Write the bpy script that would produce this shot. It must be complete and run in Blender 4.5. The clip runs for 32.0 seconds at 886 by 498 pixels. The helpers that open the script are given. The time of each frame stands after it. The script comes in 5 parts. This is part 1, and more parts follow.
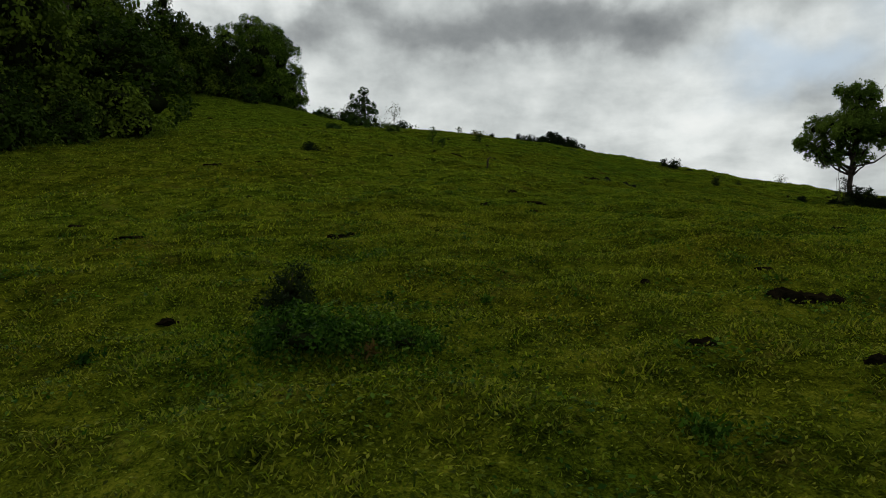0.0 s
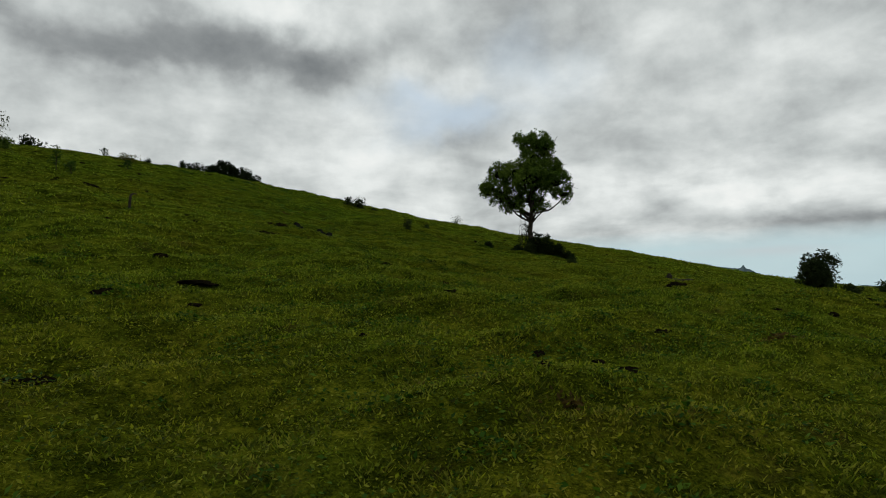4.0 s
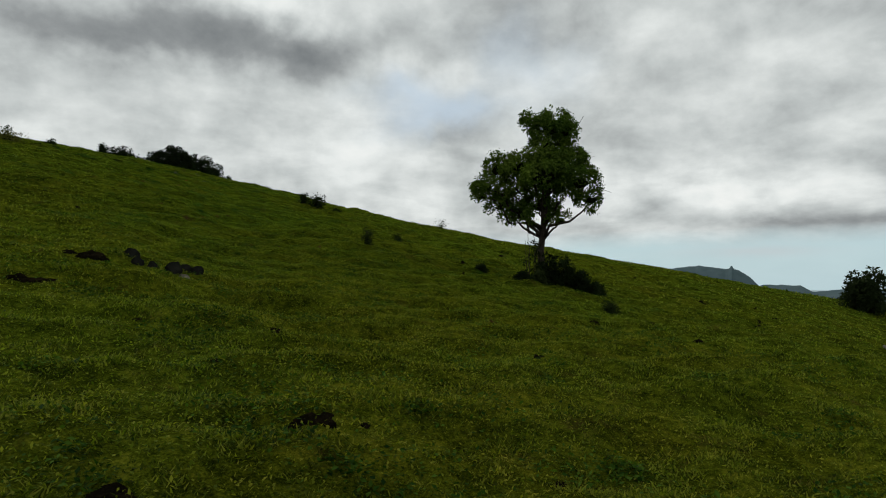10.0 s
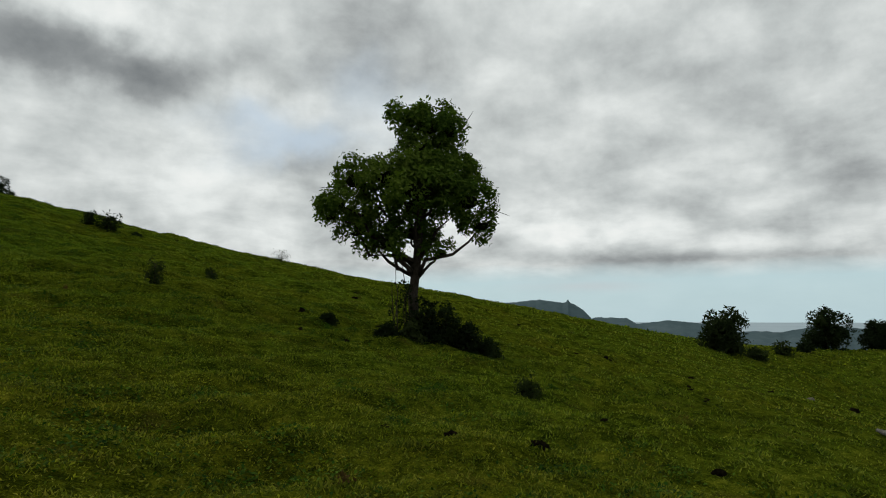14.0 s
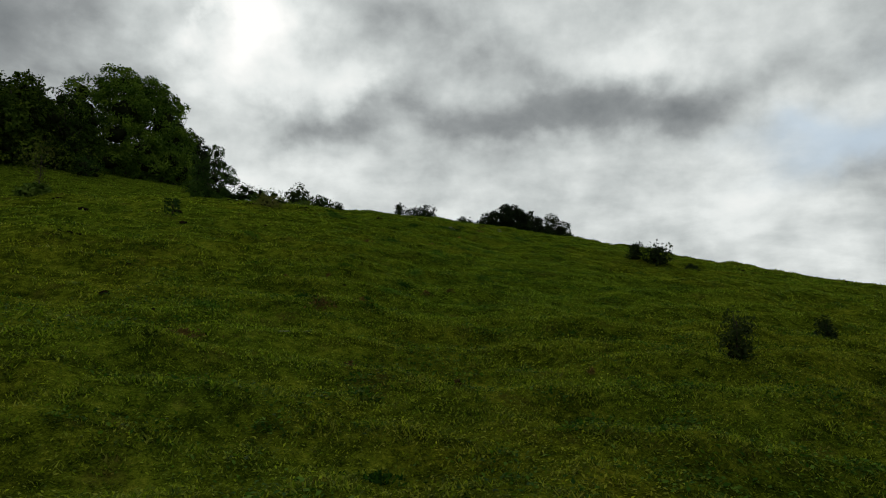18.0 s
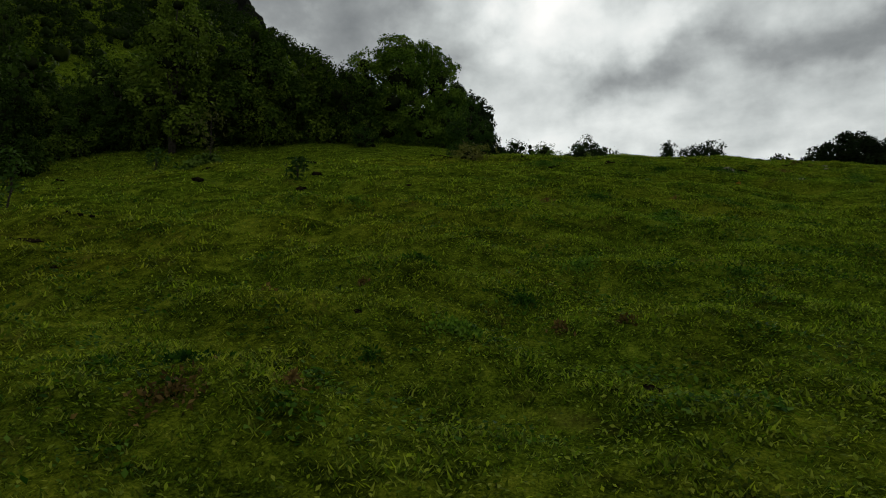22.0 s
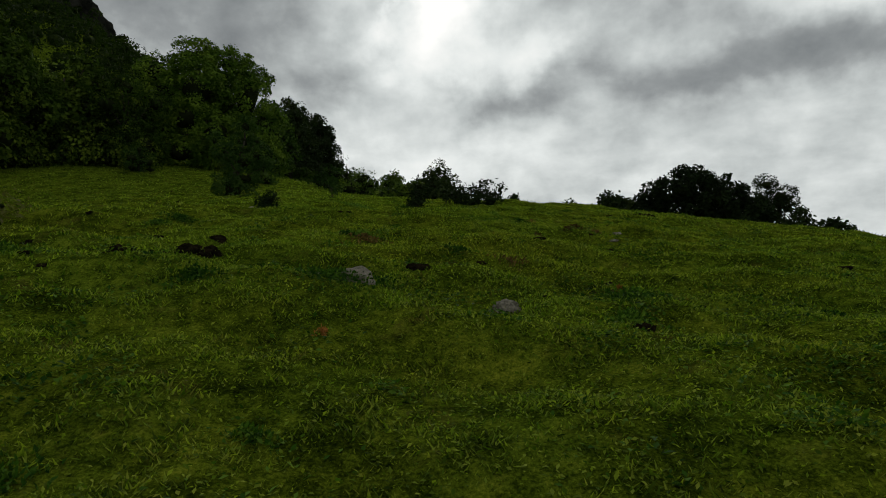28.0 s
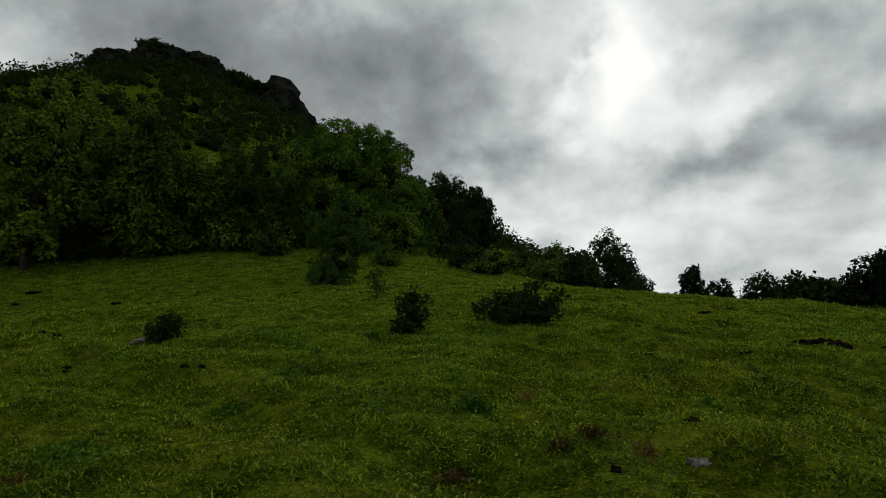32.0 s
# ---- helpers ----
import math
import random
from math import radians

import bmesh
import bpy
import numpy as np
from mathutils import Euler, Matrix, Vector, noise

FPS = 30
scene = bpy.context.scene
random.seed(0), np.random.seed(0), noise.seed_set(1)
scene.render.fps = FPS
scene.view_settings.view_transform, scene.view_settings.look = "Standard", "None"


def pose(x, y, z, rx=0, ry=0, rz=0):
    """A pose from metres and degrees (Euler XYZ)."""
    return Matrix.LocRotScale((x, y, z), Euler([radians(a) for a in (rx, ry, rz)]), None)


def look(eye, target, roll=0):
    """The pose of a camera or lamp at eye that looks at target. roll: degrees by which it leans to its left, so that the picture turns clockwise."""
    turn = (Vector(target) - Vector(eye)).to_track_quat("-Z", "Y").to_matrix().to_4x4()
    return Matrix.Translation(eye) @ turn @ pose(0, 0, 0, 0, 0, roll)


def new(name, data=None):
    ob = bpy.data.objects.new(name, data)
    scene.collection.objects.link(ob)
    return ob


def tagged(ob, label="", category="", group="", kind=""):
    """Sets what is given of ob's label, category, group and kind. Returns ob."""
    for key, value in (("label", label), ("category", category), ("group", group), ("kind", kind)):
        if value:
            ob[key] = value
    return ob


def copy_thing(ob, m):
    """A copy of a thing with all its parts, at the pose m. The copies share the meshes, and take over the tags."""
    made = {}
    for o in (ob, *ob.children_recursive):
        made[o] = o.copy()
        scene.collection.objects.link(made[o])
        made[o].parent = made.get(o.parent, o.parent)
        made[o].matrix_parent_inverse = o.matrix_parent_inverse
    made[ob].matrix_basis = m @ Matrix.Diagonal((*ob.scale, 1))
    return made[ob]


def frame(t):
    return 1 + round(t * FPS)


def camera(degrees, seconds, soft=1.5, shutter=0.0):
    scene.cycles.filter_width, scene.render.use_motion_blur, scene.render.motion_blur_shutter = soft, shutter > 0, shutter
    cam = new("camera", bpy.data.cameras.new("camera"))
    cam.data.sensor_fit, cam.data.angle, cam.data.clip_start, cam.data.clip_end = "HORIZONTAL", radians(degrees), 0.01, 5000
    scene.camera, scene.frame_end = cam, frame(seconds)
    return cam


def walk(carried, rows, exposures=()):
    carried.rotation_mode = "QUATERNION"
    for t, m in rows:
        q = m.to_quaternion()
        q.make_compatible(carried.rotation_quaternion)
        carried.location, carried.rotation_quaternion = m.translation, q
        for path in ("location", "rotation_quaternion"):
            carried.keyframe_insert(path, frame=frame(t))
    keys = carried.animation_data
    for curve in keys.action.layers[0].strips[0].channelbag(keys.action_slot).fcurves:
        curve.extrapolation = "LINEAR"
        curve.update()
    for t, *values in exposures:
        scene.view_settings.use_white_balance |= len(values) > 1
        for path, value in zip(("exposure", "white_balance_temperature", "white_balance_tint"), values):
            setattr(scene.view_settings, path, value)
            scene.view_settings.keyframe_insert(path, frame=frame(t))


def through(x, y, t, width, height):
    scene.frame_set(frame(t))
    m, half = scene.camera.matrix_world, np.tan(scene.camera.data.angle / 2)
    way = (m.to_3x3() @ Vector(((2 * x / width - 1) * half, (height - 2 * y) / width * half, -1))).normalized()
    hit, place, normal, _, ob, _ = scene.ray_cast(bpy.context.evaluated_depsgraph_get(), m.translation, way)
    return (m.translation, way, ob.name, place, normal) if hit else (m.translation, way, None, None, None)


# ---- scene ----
cam = camera(69.70, 32.0, soft=1.05)

EXPOSURES = [(0, 0.0), (32, 0.0)]
# seconds, eye x y z, yaw to the left, pitch up, roll
PATH = [
    (0, 0.001, 0.001, -0.000, -0.01, 1.00, 0.78),
    (0.5, -0.061, 0.597, 0.120, -2.18, -0.41, 0.87),
    (1, -0.098, 1.199, 0.281, -8.14, -2.27, 0.34),
    (1.5, -0.086, 1.788, 0.420, -12.95, -3.16, -0.56),
    (2, 0.019, 2.341, 0.569, -15.86, -3.14, -0.79),
    (2.5, 0.148, 2.902, 0.724, -21.39, 0.60, -1.15),
    (3, 0.282, 3.455, 0.804, -25.33, 3.37, -1.03),
    (3.5, 0.471, 4.003, 0.889, -25.86, 3.02, -1.24),
    (4, 0.736, 4.525, 0.989, -28.70, 3.59, -1.48),
    (4.5, 1.015, 5.091, 1.106, -31.27, 3.43, -1.48),
    (6.5, 2.576, 7.307, 1.799, -36.58, 2.22, -0.56),
    (7, 2.917, 7.849, 1.891, -36.36, 2.23, -0.66),
    (7.5, 3.260, 8.381, 1.969, -36.33, 2.74, -0.94),
    (8, 3.564, 8.907, 2.047, -37.22, 3.09, -0.60),
    (8.5, 3.904, 9.434, 2.116, -37.13, 3.64, -0.81),
    (9, 4.243, 9.994, 2.205, -37.23, 3.81, -0.97),
    (9.5, 4.570, 10.548, 2.294, -35.81, 3.66, -0.95),
    (10, 4.869, 11.070, 2.365, -29.61, 3.03, -0.29),
    (10.5, 5.159, 11.621, 2.453, -27.09, 2.53, -0.01),
    (11, 5.491, 12.209, 2.531, -25.41, 2.31, -0.02),
    (11.5, 5.876, 12.777, 2.600, -27.14, 2.24, -0.06),
    (12, 6.311, 13.301, 2.674, -34.84, 2.46, -0.57),
    (12.5, 6.758, 13.834, 2.721, -41.30, 3.19, -0.92),
    (13, 7.197, 14.369, 2.766, -42.17, 4.89, -0.93),
    (13.5, 7.548, 14.938, 2.794, -43.06, 5.99, -0.55),
    (15.5, 8.591, 17.680, 3.115, -41.96, 5.75, 0.01),
    (16, 8.775, 18.429, 3.225, -38.47, 6.53, 0.60),
    (16.5, 8.998, 19.186, 3.318, -30.02, 6.39, -0.76),
    (17, 9.187, 19.932, 3.439, -19.55, 7.20, 0.29),
    (17.5, 9.387, 20.645, 3.543, -7.21, 7.80, 0.55),
    (18, 9.549, 21.410, 3.639, 4.04, 8.54, 0.23),
    (18.5, 9.779, 22.273, 3.726, 11.64, 8.24, 0.56),
    (19, 9.975, 23.104, 3.853, 15.07, 7.84, 0.96),
    (19.5, 10.134, 23.912, 3.989, 18.82, 8.02, 0.93),
    (20, 10.181, 24.696, 4.132, 21.87, 7.82, 1.17),
    (20.5, 10.198, 25.472, 4.235, 24.27, 7.12, 1.05),
    (21, 10.166, 26.255, 4.362, 27.24, 5.88, 1.16),
    (21.5, 10.135, 27.023, 4.529, 29.39, 4.64, 1.27),
    (22, 10.126, 27.744, 4.668, 31.55, 4.25, 1.19),
    (22.5, 10.163, 28.514, 4.821, 31.18, 4.36, 0.94),
    (23, 10.213, 29.257, 5.019, 31.71, 4.82, 1.13),
    (23.5, 10.234, 30.005, 5.257, 31.79, 6.72, 0.92),
    (24, 10.228, 30.739, 5.488, 32.22, 7.44, 0.87),
    (24.5, 10.209, 31.479, 5.699, 31.67, 7.14, 0.91),
    (25, 10.304, 32.240, 5.936, 31.74, 7.50, 0.34),
    (25.5, 10.392, 33.023, 6.133, 30.79, 7.59, 0.25),
    (26, 10.497, 33.822, 6.290, 28.49, 7.28, 0.33),
    (26.5, 10.552, 34.557, 6.420, 24.91, 6.83, 0.11),
    (28.5, 11.219, 37.155, 7.083, 21.36, 6.16, -0.30),
    (29, 11.371, 37.874, 7.272, 21.24, 6.28, -0.34),
    (29.5, 11.513, 38.650, 7.452, 20.40, 6.63, -0.40),
    (30, 11.537, 39.417, 7.632, 20.48, 6.53, 0.25),
    (30.5, 11.494, 40.204, 7.830, 21.23, 7.73, 0.18),
    (31, 11.367, 40.920, 8.101, 25.86, 9.10, 0.88),
    (31.5, 11.311, 41.665, 8.344, 32.40, 11.11, 0.88),
    (32, 11.227, 42.364, 8.541, 38.53, 12.13, 1.55),
]


def aim(x, y, z, yaw, pitch, roll):
    a, b = radians(yaw), radians(pitch)
    way = Vector((-math.sin(a) * math.cos(b), math.cos(a) * math.cos(b), math.sin(b)))
    return look((x, y, z), Vector((x, y, z)) + way, roll)


walk(cam, [(t, aim(*row)) for t, *row in PATH], EXPOSURES)

# ---------------------------------------------------------------- light
SUN_YAW, SUN_UP = 22.0, 30.0
sun_dir = Vector((-math.sin(radians(SUN_YAW)) * math.cos(radians(SUN_UP)), math.cos(radians(SUN_YAW)) * math.cos(radians(SUN_UP)), math.sin(radians(SUN_UP))))
sun = new("sun", bpy.data.lights.new("sun", "SUN"))
sun.data.energy, sun.data.angle, sun.data.color = 0.9, radians(14), (1.0, 0.97, 0.92)
sun.matrix_world = look((0, 0, 90), Vector((0, 0, 90)) - sun_dir)


def link(tree, a, out, b, into):
    tree.links.new(a.outputs[out], b.inputs[into])


def node(tree, kind, **values):
    n = tree.nodes.new("ShaderNode" + kind)
    for key, value in values.items():
        if key in n.inputs:
            n.inputs[key].default_value = value
        else:
            setattr(n, key, value)
    return n


def maths(tree, op, a, b=None, c=None, clamp=False):
    n = tree.nodes.new("ShaderNodeMath")
    n.operation, n.use_clamp = op, clamp
    for i, v in enumerate((a, b, c)):
        if v is None:
            continue
        if isinstance(v, (int, float)):
            n.inputs[i].default_value = v
        else:
            tree.links.new(v, n.inputs[i])
    return n.outputs[0]


def ramp(tree, fac, stops, interpolation="LINEAR"):
    n = tree.nodes.new("ShaderNodeValToRGB")
    n.color_ramp.interpolation = interpolation
    while len(n.color_ramp.elements) < len(stops):
        n.color_ramp.elements.new(0.5)
    for e, (p, col) in zip(n.color_ramp.elements, stops):
        e.position = p
        e.color = (*col, 1) if len(col) == 3 else col
    tree.links.new(fac, n.inputs[0])
    return n.outputs[0]


def mix(tree, fac, a, b, blend="MIX"):
    n = tree.nodes.new("ShaderNodeMix")
    n.data_type, n.blend_type = "RGBA", blend
    for i, v in ((0, fac), (6, a), (7, b)):
        if isinstance(v, (int, float)):
            n.inputs[i].default_value = v
        elif isinstance(v, tuple):
            n.inputs[i].default_value = (*v, 1)
        else:
            tree.links.new(v, n.inputs[i])
    return n.outputs[2]


def noise_tex(tree, vec, scale, detail=4, rough=0.55, distort=0.0):
    n = tree.nodes.new("ShaderNodeTexNoise")
    n.inputs["Scale"].default_value, n.inputs["Detail"].default_value = scale, detail
    n.inputs["Roughness"].default_value, n.inputs["Distortion"].default_value = rough, distort
    if vec is not None:
        tree.links.new(vec, n.inputs["Vector"])
    return n.outputs["Fac"]


def make_world():
    world = bpy.data.worlds.new("overcast_sky")
    scene.world = world
    world.use_nodes = True
    t = world.node_tree
    t.nodes.clear()
    out, bg = t.nodes.new("ShaderNodeOutputWorld"), t.nodes.new("ShaderNodeBackground")
    t.links.new(bg.outputs[0], out.inputs[0])
    sky = t.nodes.new("ShaderNodeTexSky")
    sky.sky_type, sky.sun_disc = "NISHITA", False
    sky.sun_elevation, sky.sun_rotation = radians(SUN_UP), radians(-SUN_YAW)
    blue = t.nodes.new("ShaderNodeVectorMath")
    blue.operation = "SCALE"
    blue.inputs["Scale"].default_value = 0.09
    t.links.new(sky.outputs[0], blue.inputs[0])
    co = t.nodes.new("ShaderNodeTexCoord").outputs["Generated"]
    sep = t.nodes.new("ShaderNodeSeparateXYZ")
    t.links.new(co, sep.inputs[0])
    x, y, z = sep.outputs
    # billows on a flat cloud deck, seen from below
    up = maths(t, "ADD", maths(t, "MAXIMUM", z, 0.0), 0.26)
    deck = t.nodes.new("ShaderNodeCombineXYZ")
    for k, v in enumerate((x, y)):
        t.links.new(maths(t, "DIVIDE", v, up), deck.inputs[k])
    deck = deck.outputs[0]
    big = noise_tex(t, deck, 1.1, 3, 0.5, 0.2)
    fine = noise_tex(t, deck, 3.2, 8, 0.54, 0.15)
    soft = noise_tex(t, co, 8.0, 8, 0.58, 0.1)
    # bearing to the left and height above level, in degrees, with ragged edges
    wob = t.nodes.new("ShaderNodeTexNoise")
    wob.inputs["Scale"].default_value, wob.inputs["Detail"].default_value = 7.0, 8
    t.links.new(co, wob.inputs["Vector"])
    ragged = t.nodes.new("ShaderNodeSeparateColor")
    t.links.new(wob.outputs["Color"], ragged.inputs[0])
    bearing = maths(t, "MULTIPLY", maths(t, "ARCTAN2", maths(t, "MULTIPLY", x, -1.0), y), 57.2958)
    height = maths(t, "MULTIPLY", maths(t, "ARCSINE", z), 57.2958)
    wavy_b = maths(t, "ADD", bearing, maths(t, "MULTIPLY", maths(t, "SUBTRACT", ragged.outputs[0], 0.5), 20.0))
    wavy_h = maths(t, "ADD", height, maths(t, "MULTIPLY", maths(t, "SUBTRACT", ragged.outputs[1], 0.5), 11.0))

    def mass(b, h, wide, tall, wavy=True):
        u = maths(t, "DIVIDE", maths(t, "SUBTRACT", wavy_b if wavy else bearing, b), wide)
        v = maths(t, "DIVIDE", maths(t, "SUBTRACT", wavy_h if wavy else height, h), tall)
        return maths(t, "EXPONENT", maths(t, "MULTIPLY", maths(t, "ADD", maths(t, "MULTIPLY", u, u), maths(t, "MULTIPLY", v, v)), -1.0))

    shade = maths(t, "ADD", 0.655, maths(t, "ADD", maths(t, "MULTIPLY", maths(t, "SUBTRACT", big, 0.5), 0.45), maths(t, "ADD", maths(t, "MULTIPLY", maths(t, "SUBTRACT", fine, 0.5), 0.75), maths(t, "MULTIPLY", maths(t, "SUBTRACT", soft, 0.5), 0.55))))
    # cloud masses: bearing, height, half width, half height, lighter or darker
    for b, h, wide, tall, tone in ((22.5, 25.5, 5.0, 5.5, 0.55), (12.0, 22.6, 5.0, 2.2, 0.32), (14.5, 18.7, 8.0, 2.8, -0.34), (-2.0, 21.0, 10.0, 3.2, -0.30), (5.5, 28.0, 7.0, 3.5, -0.22),
                                   (46.0, 27.0, 13.0, 6.0, -0.42), (68.0, 30.0, 14.0, 9.0, -0.38), (35.0, 19.5, 6.0, 3.0, -0.16), (24.0, 14.5, 12.0, 2.6, 0.20), (26.3, 28.2, 1.3, 2.0, -0.22), (-15.5, 24.0, 6.0, 1.8, 0.24),
                                   (-16.0, 20.0, 12.0, 2.6, -0.30), (-31.0, 18.0, 4.0, 1.8, 0.16), (-18.0, 11.5, 10.0, 3.0, 0.14), (-52.0, 7.6, 12.0, 1.3, 0.16), (-64.0, 10.0, 10.0, 1.0, -0.10), (-66.0, 4.6, 11.0, 0.6, -0.26)):
        shade = maths(t, "ADD", shade, maths(t, "MULTIPLY", mass(b, h, wide, tall, tall > 1.2), tone))
    cloud = ramp(t, maths(t, "MULTIPLY", shade, 0.8), ((0.08, (0.13, 0.145, 0.155)), (0.30, (0.29, 0.31, 0.315)), (0.48, (0.53, 0.565, 0.56)), (0.66, (0.78, 0.815, 0.80)), (0.90, (1.02, 1.02, 0.99))))
    # thin places that let the blue through, and the clear strip over the sea
    gaps = maths(t, "ADD", maths(t, "MULTIPLY", mass(-29, 15.2, 6, 1.6), 0.75), maths(t, "MULTIPLY", mass(-36, 20.0, 4, 3), 0.35), None, True)
    col = mix(t, gaps, cloud, (0.53, 0.645, 0.76))
    open_sea = ramp(t, maths(t, "DIVIDE", maths(t, "MULTIPLY", bearing, -1.0), 100.0), ((0.26, (0, 0, 0)), (0.42, (1, 1, 1))))
    low = ramp(t, maths(t, "ADD", maths(t, "DIVIDE", height, 10.0), maths(t, "MULTIPLY", maths(t, "SUBTRACT", soft, 0.5), 0.12)), ((0.28, (1, 1, 1)), (0.44, (0, 0, 0))))
    clear = maths(t, "MULTIPLY", maths(t, "MULTIPLY", low, open_sea), 0.92)
    strip = mix(t, maths(t, "MULTIPLY", maths(t, "MULTIPLY", fine, mass(-55, 2.4, 5, 0.5, False)), 1.2), mix(t, 0.85, blue.outputs[0], (0.51, 0.685, 0.735)), (0.52, 0.57, 0.59))
    col = mix(t, clear, col, strip)
    t.links.new(col, bg.inputs[0])
    bg.inputs[1].default_value = 1.0


make_world()


# ---------------------------------------------------------------- materials
def material(name):
    m = bpy.data.materials.new(name)
    m.use_nodes = True
    t = m.node_tree
    t.nodes.clear()
    out = t.nodes.new("ShaderNodeOutputMaterial")
    return m, t, out


def plain(name, colours, scale, rough=0.9, bump=0.3, bump_scale=None, per="none", spec=0.2):
    """A rough surface whose colour wanders between the given colours at two scales."""
    m, t, out = material(name)
    co = t.nodes.new("ShaderNodeTexCoord").outputs["Object"]
    a, b = noise_tex(t, co, scale, 5, 0.6), noise_tex(t, co, scale * 7.3, 3, 0.6)
    fac = maths(t, "ADD", maths(t, "MULTIPLY", a, 0.65), maths(t, "MULTIPLY", b, 0.35))
    if per == "object":
        fac = maths(t, "ADD", fac, maths(t, "MULTIPLY", maths(t, "SUBTRACT", node(t, "ObjectInfo").outputs["Random"], 0.5), 0.25))
    n = len(colours)
    col = ramp(t, fac, [(0.3 + 0.4 * i / (n - 1), c) for i, c in enumerate(colours)])
    p = node(t, "BsdfPrincipled", Roughness=rough)
    p.inputs["Specular IOR Level"].default_value = spec
    t.links.new(col, p.inputs["Base Color"])
    bm = node(t, "Bump", Strength=bump, Distance=0.05)
    t.links.new(noise_tex(t, co, bump_scale or scale * 9, 6, 0.65), bm.inputs["Height"])
    t.links.new(bm.outputs[0], p.inputs["Normal"])
    t.links.new(p.outputs[0], out.inputs[0])
    return m


def leafy(name, dark, mid, light, through=0.35, rough=0.7, own=0.18):
    """Leaves: each leaf has its own tone, and lets some light through."""
    m, t, out = material(name)
    geo = t.nodes.new("ShaderNodeNewGeometry")
    info = node(t, "ObjectInfo").outputs["Random"]
    co = t.nodes.new("ShaderNodeTexCoord").outputs["Object"]
    patch = noise_tex(t, co, 0.6, 4, 0.6)
    fac = maths(t, "ADD", maths(t, "MULTIPLY", geo.outputs["Random Per Island"], own), maths(t, "MULTIPLY", patch, 1.0 - own))
    fac = maths(t, "ADD", fac, maths(t, "MULTIPLY", maths(t, "SUBTRACT", info, 0.5), 0.38))
    col = ramp(t, fac, ((0.2, dark), (0.5, mid), (0.8, light)))
    p = node(t, "BsdfPrincipled", Roughness=rough)
    p.inputs["Specular IOR Level"].default_value = 0.02
    t.links.new(col, p.inputs["Base Color"])
    tr = t.nodes.new("ShaderNodeBsdfTranslucent")
    t.links.new(mix(t, 1.0, col, (1.1, 1.35, 0.5), "MULTIPLY"), tr.inputs[0])
    ms = node(t, "MixShader", Fac=through)
    t.links.new(p.outputs[0], ms.inputs[1])
    t.links.new(tr.outputs[0], ms.inputs[2])
    t.links.new(ms.outputs[0], out.inputs[0])
    return m


def sward_tone(t, pos):
    """How green the sward is from place to place: 0 fresh, 1 olive; and where it is withered."""
    wide = ramp(t, noise_tex(t, pos, 0.16, 3, 0.6), ((0.40, (0, 0, 0)), (0.62, (1, 1, 1))))
    near = ramp(t, noise_tex(t, pos, 1.1, 5, 0.65), ((0.38, (0, 0, 0)), (0.64, (1, 1, 1))))
    dry = ramp(t, noise_tex(t, pos, 1.9, 5, 0.7), ((0.57, (0, 0, 0)), (0.72, (1, 1, 1))))
    sep = t.nodes.new("ShaderNodeSeparateXYZ")
    t.links.new(pos, sep.inputs[0])
    lower = maths(t, "MULTIPLY", maths(t, "SUBTRACT", 28.0, sep.outputs[1]), 0.016)
    olive = maths(t, "ADD", lower, maths(t, "ADD", maths(t, "MULTIPLY", wide, 0.55), maths(t, "MULTIPLY", near, 0.45)))
    return maths(t, "MINIMUM", maths(t, "MAXIMUM", olive, 0.0), 1.4), dry


def turf():
    """Grazed turf: green, with olive and brown patches and finer mottling for shaded gaps."""
    m, t, out = material("turf")
    geo = t.nodes.new("ShaderNodeNewGeometry")
    pos = geo.outputs["Position"]
    mid, fine = noise_tex(t, pos, 1.6, 5, 0.6), noise_tex(t, pos, 8.0, 5, 0.65)
    grain = noise_tex(t, pos, 55.0, 5, 0.75, 0.3)
    fac = maths(t, "ADD", maths(t, "MULTIPLY", mid, 0.26), maths(t, "ADD", maths(t, "MULTIPLY", fine, 0.32), maths(t, "MULTIPLY", grain, 0.42)))
    # near-black low end paints the shade in gaps between leaves into the grain
    col = ramp(t, fac, ((0.38, (0.003, 0.006, 0.001)), (0.465, (0.020, 0.033, 0.002)), (0.535, (0.060, 0.087, 0.006)), (0.625, (0.138, 0.164, 0.014))))
    olive, dry = sward_tone(t, pos)
    col = mix(t, maths(t, "MULTIPLY", olive, 0.6), col, mix(t, 1.0, col, (1.30, 0.88, 0.8), "MULTIPLY"))
    col = mix(t, maths(t, "MULTIPLY", dry, 0.40), col, (0.072, 0.054, 0.014))
    p = node(t, "BsdfPrincipled", Roughness=0.95)
    p.inputs["Specular IOR Level"].default_value = 0.0
    t.links.new(col, p.inputs["Base Color"])
    bm = node(t, "Bump", Strength=0.7, Distance=0.06)
    t.links.new(maths(t, "ADD", maths(t, "MULTIPLY", fine, 0.6), maths(t, "MULTIPLY", grain, 0.4)), bm.inputs["Height"])
    t.links.new(bm.outputs[0], p.inputs["Normal"])
    t.links.new(p.outputs[0], out.inputs[0])
    return m


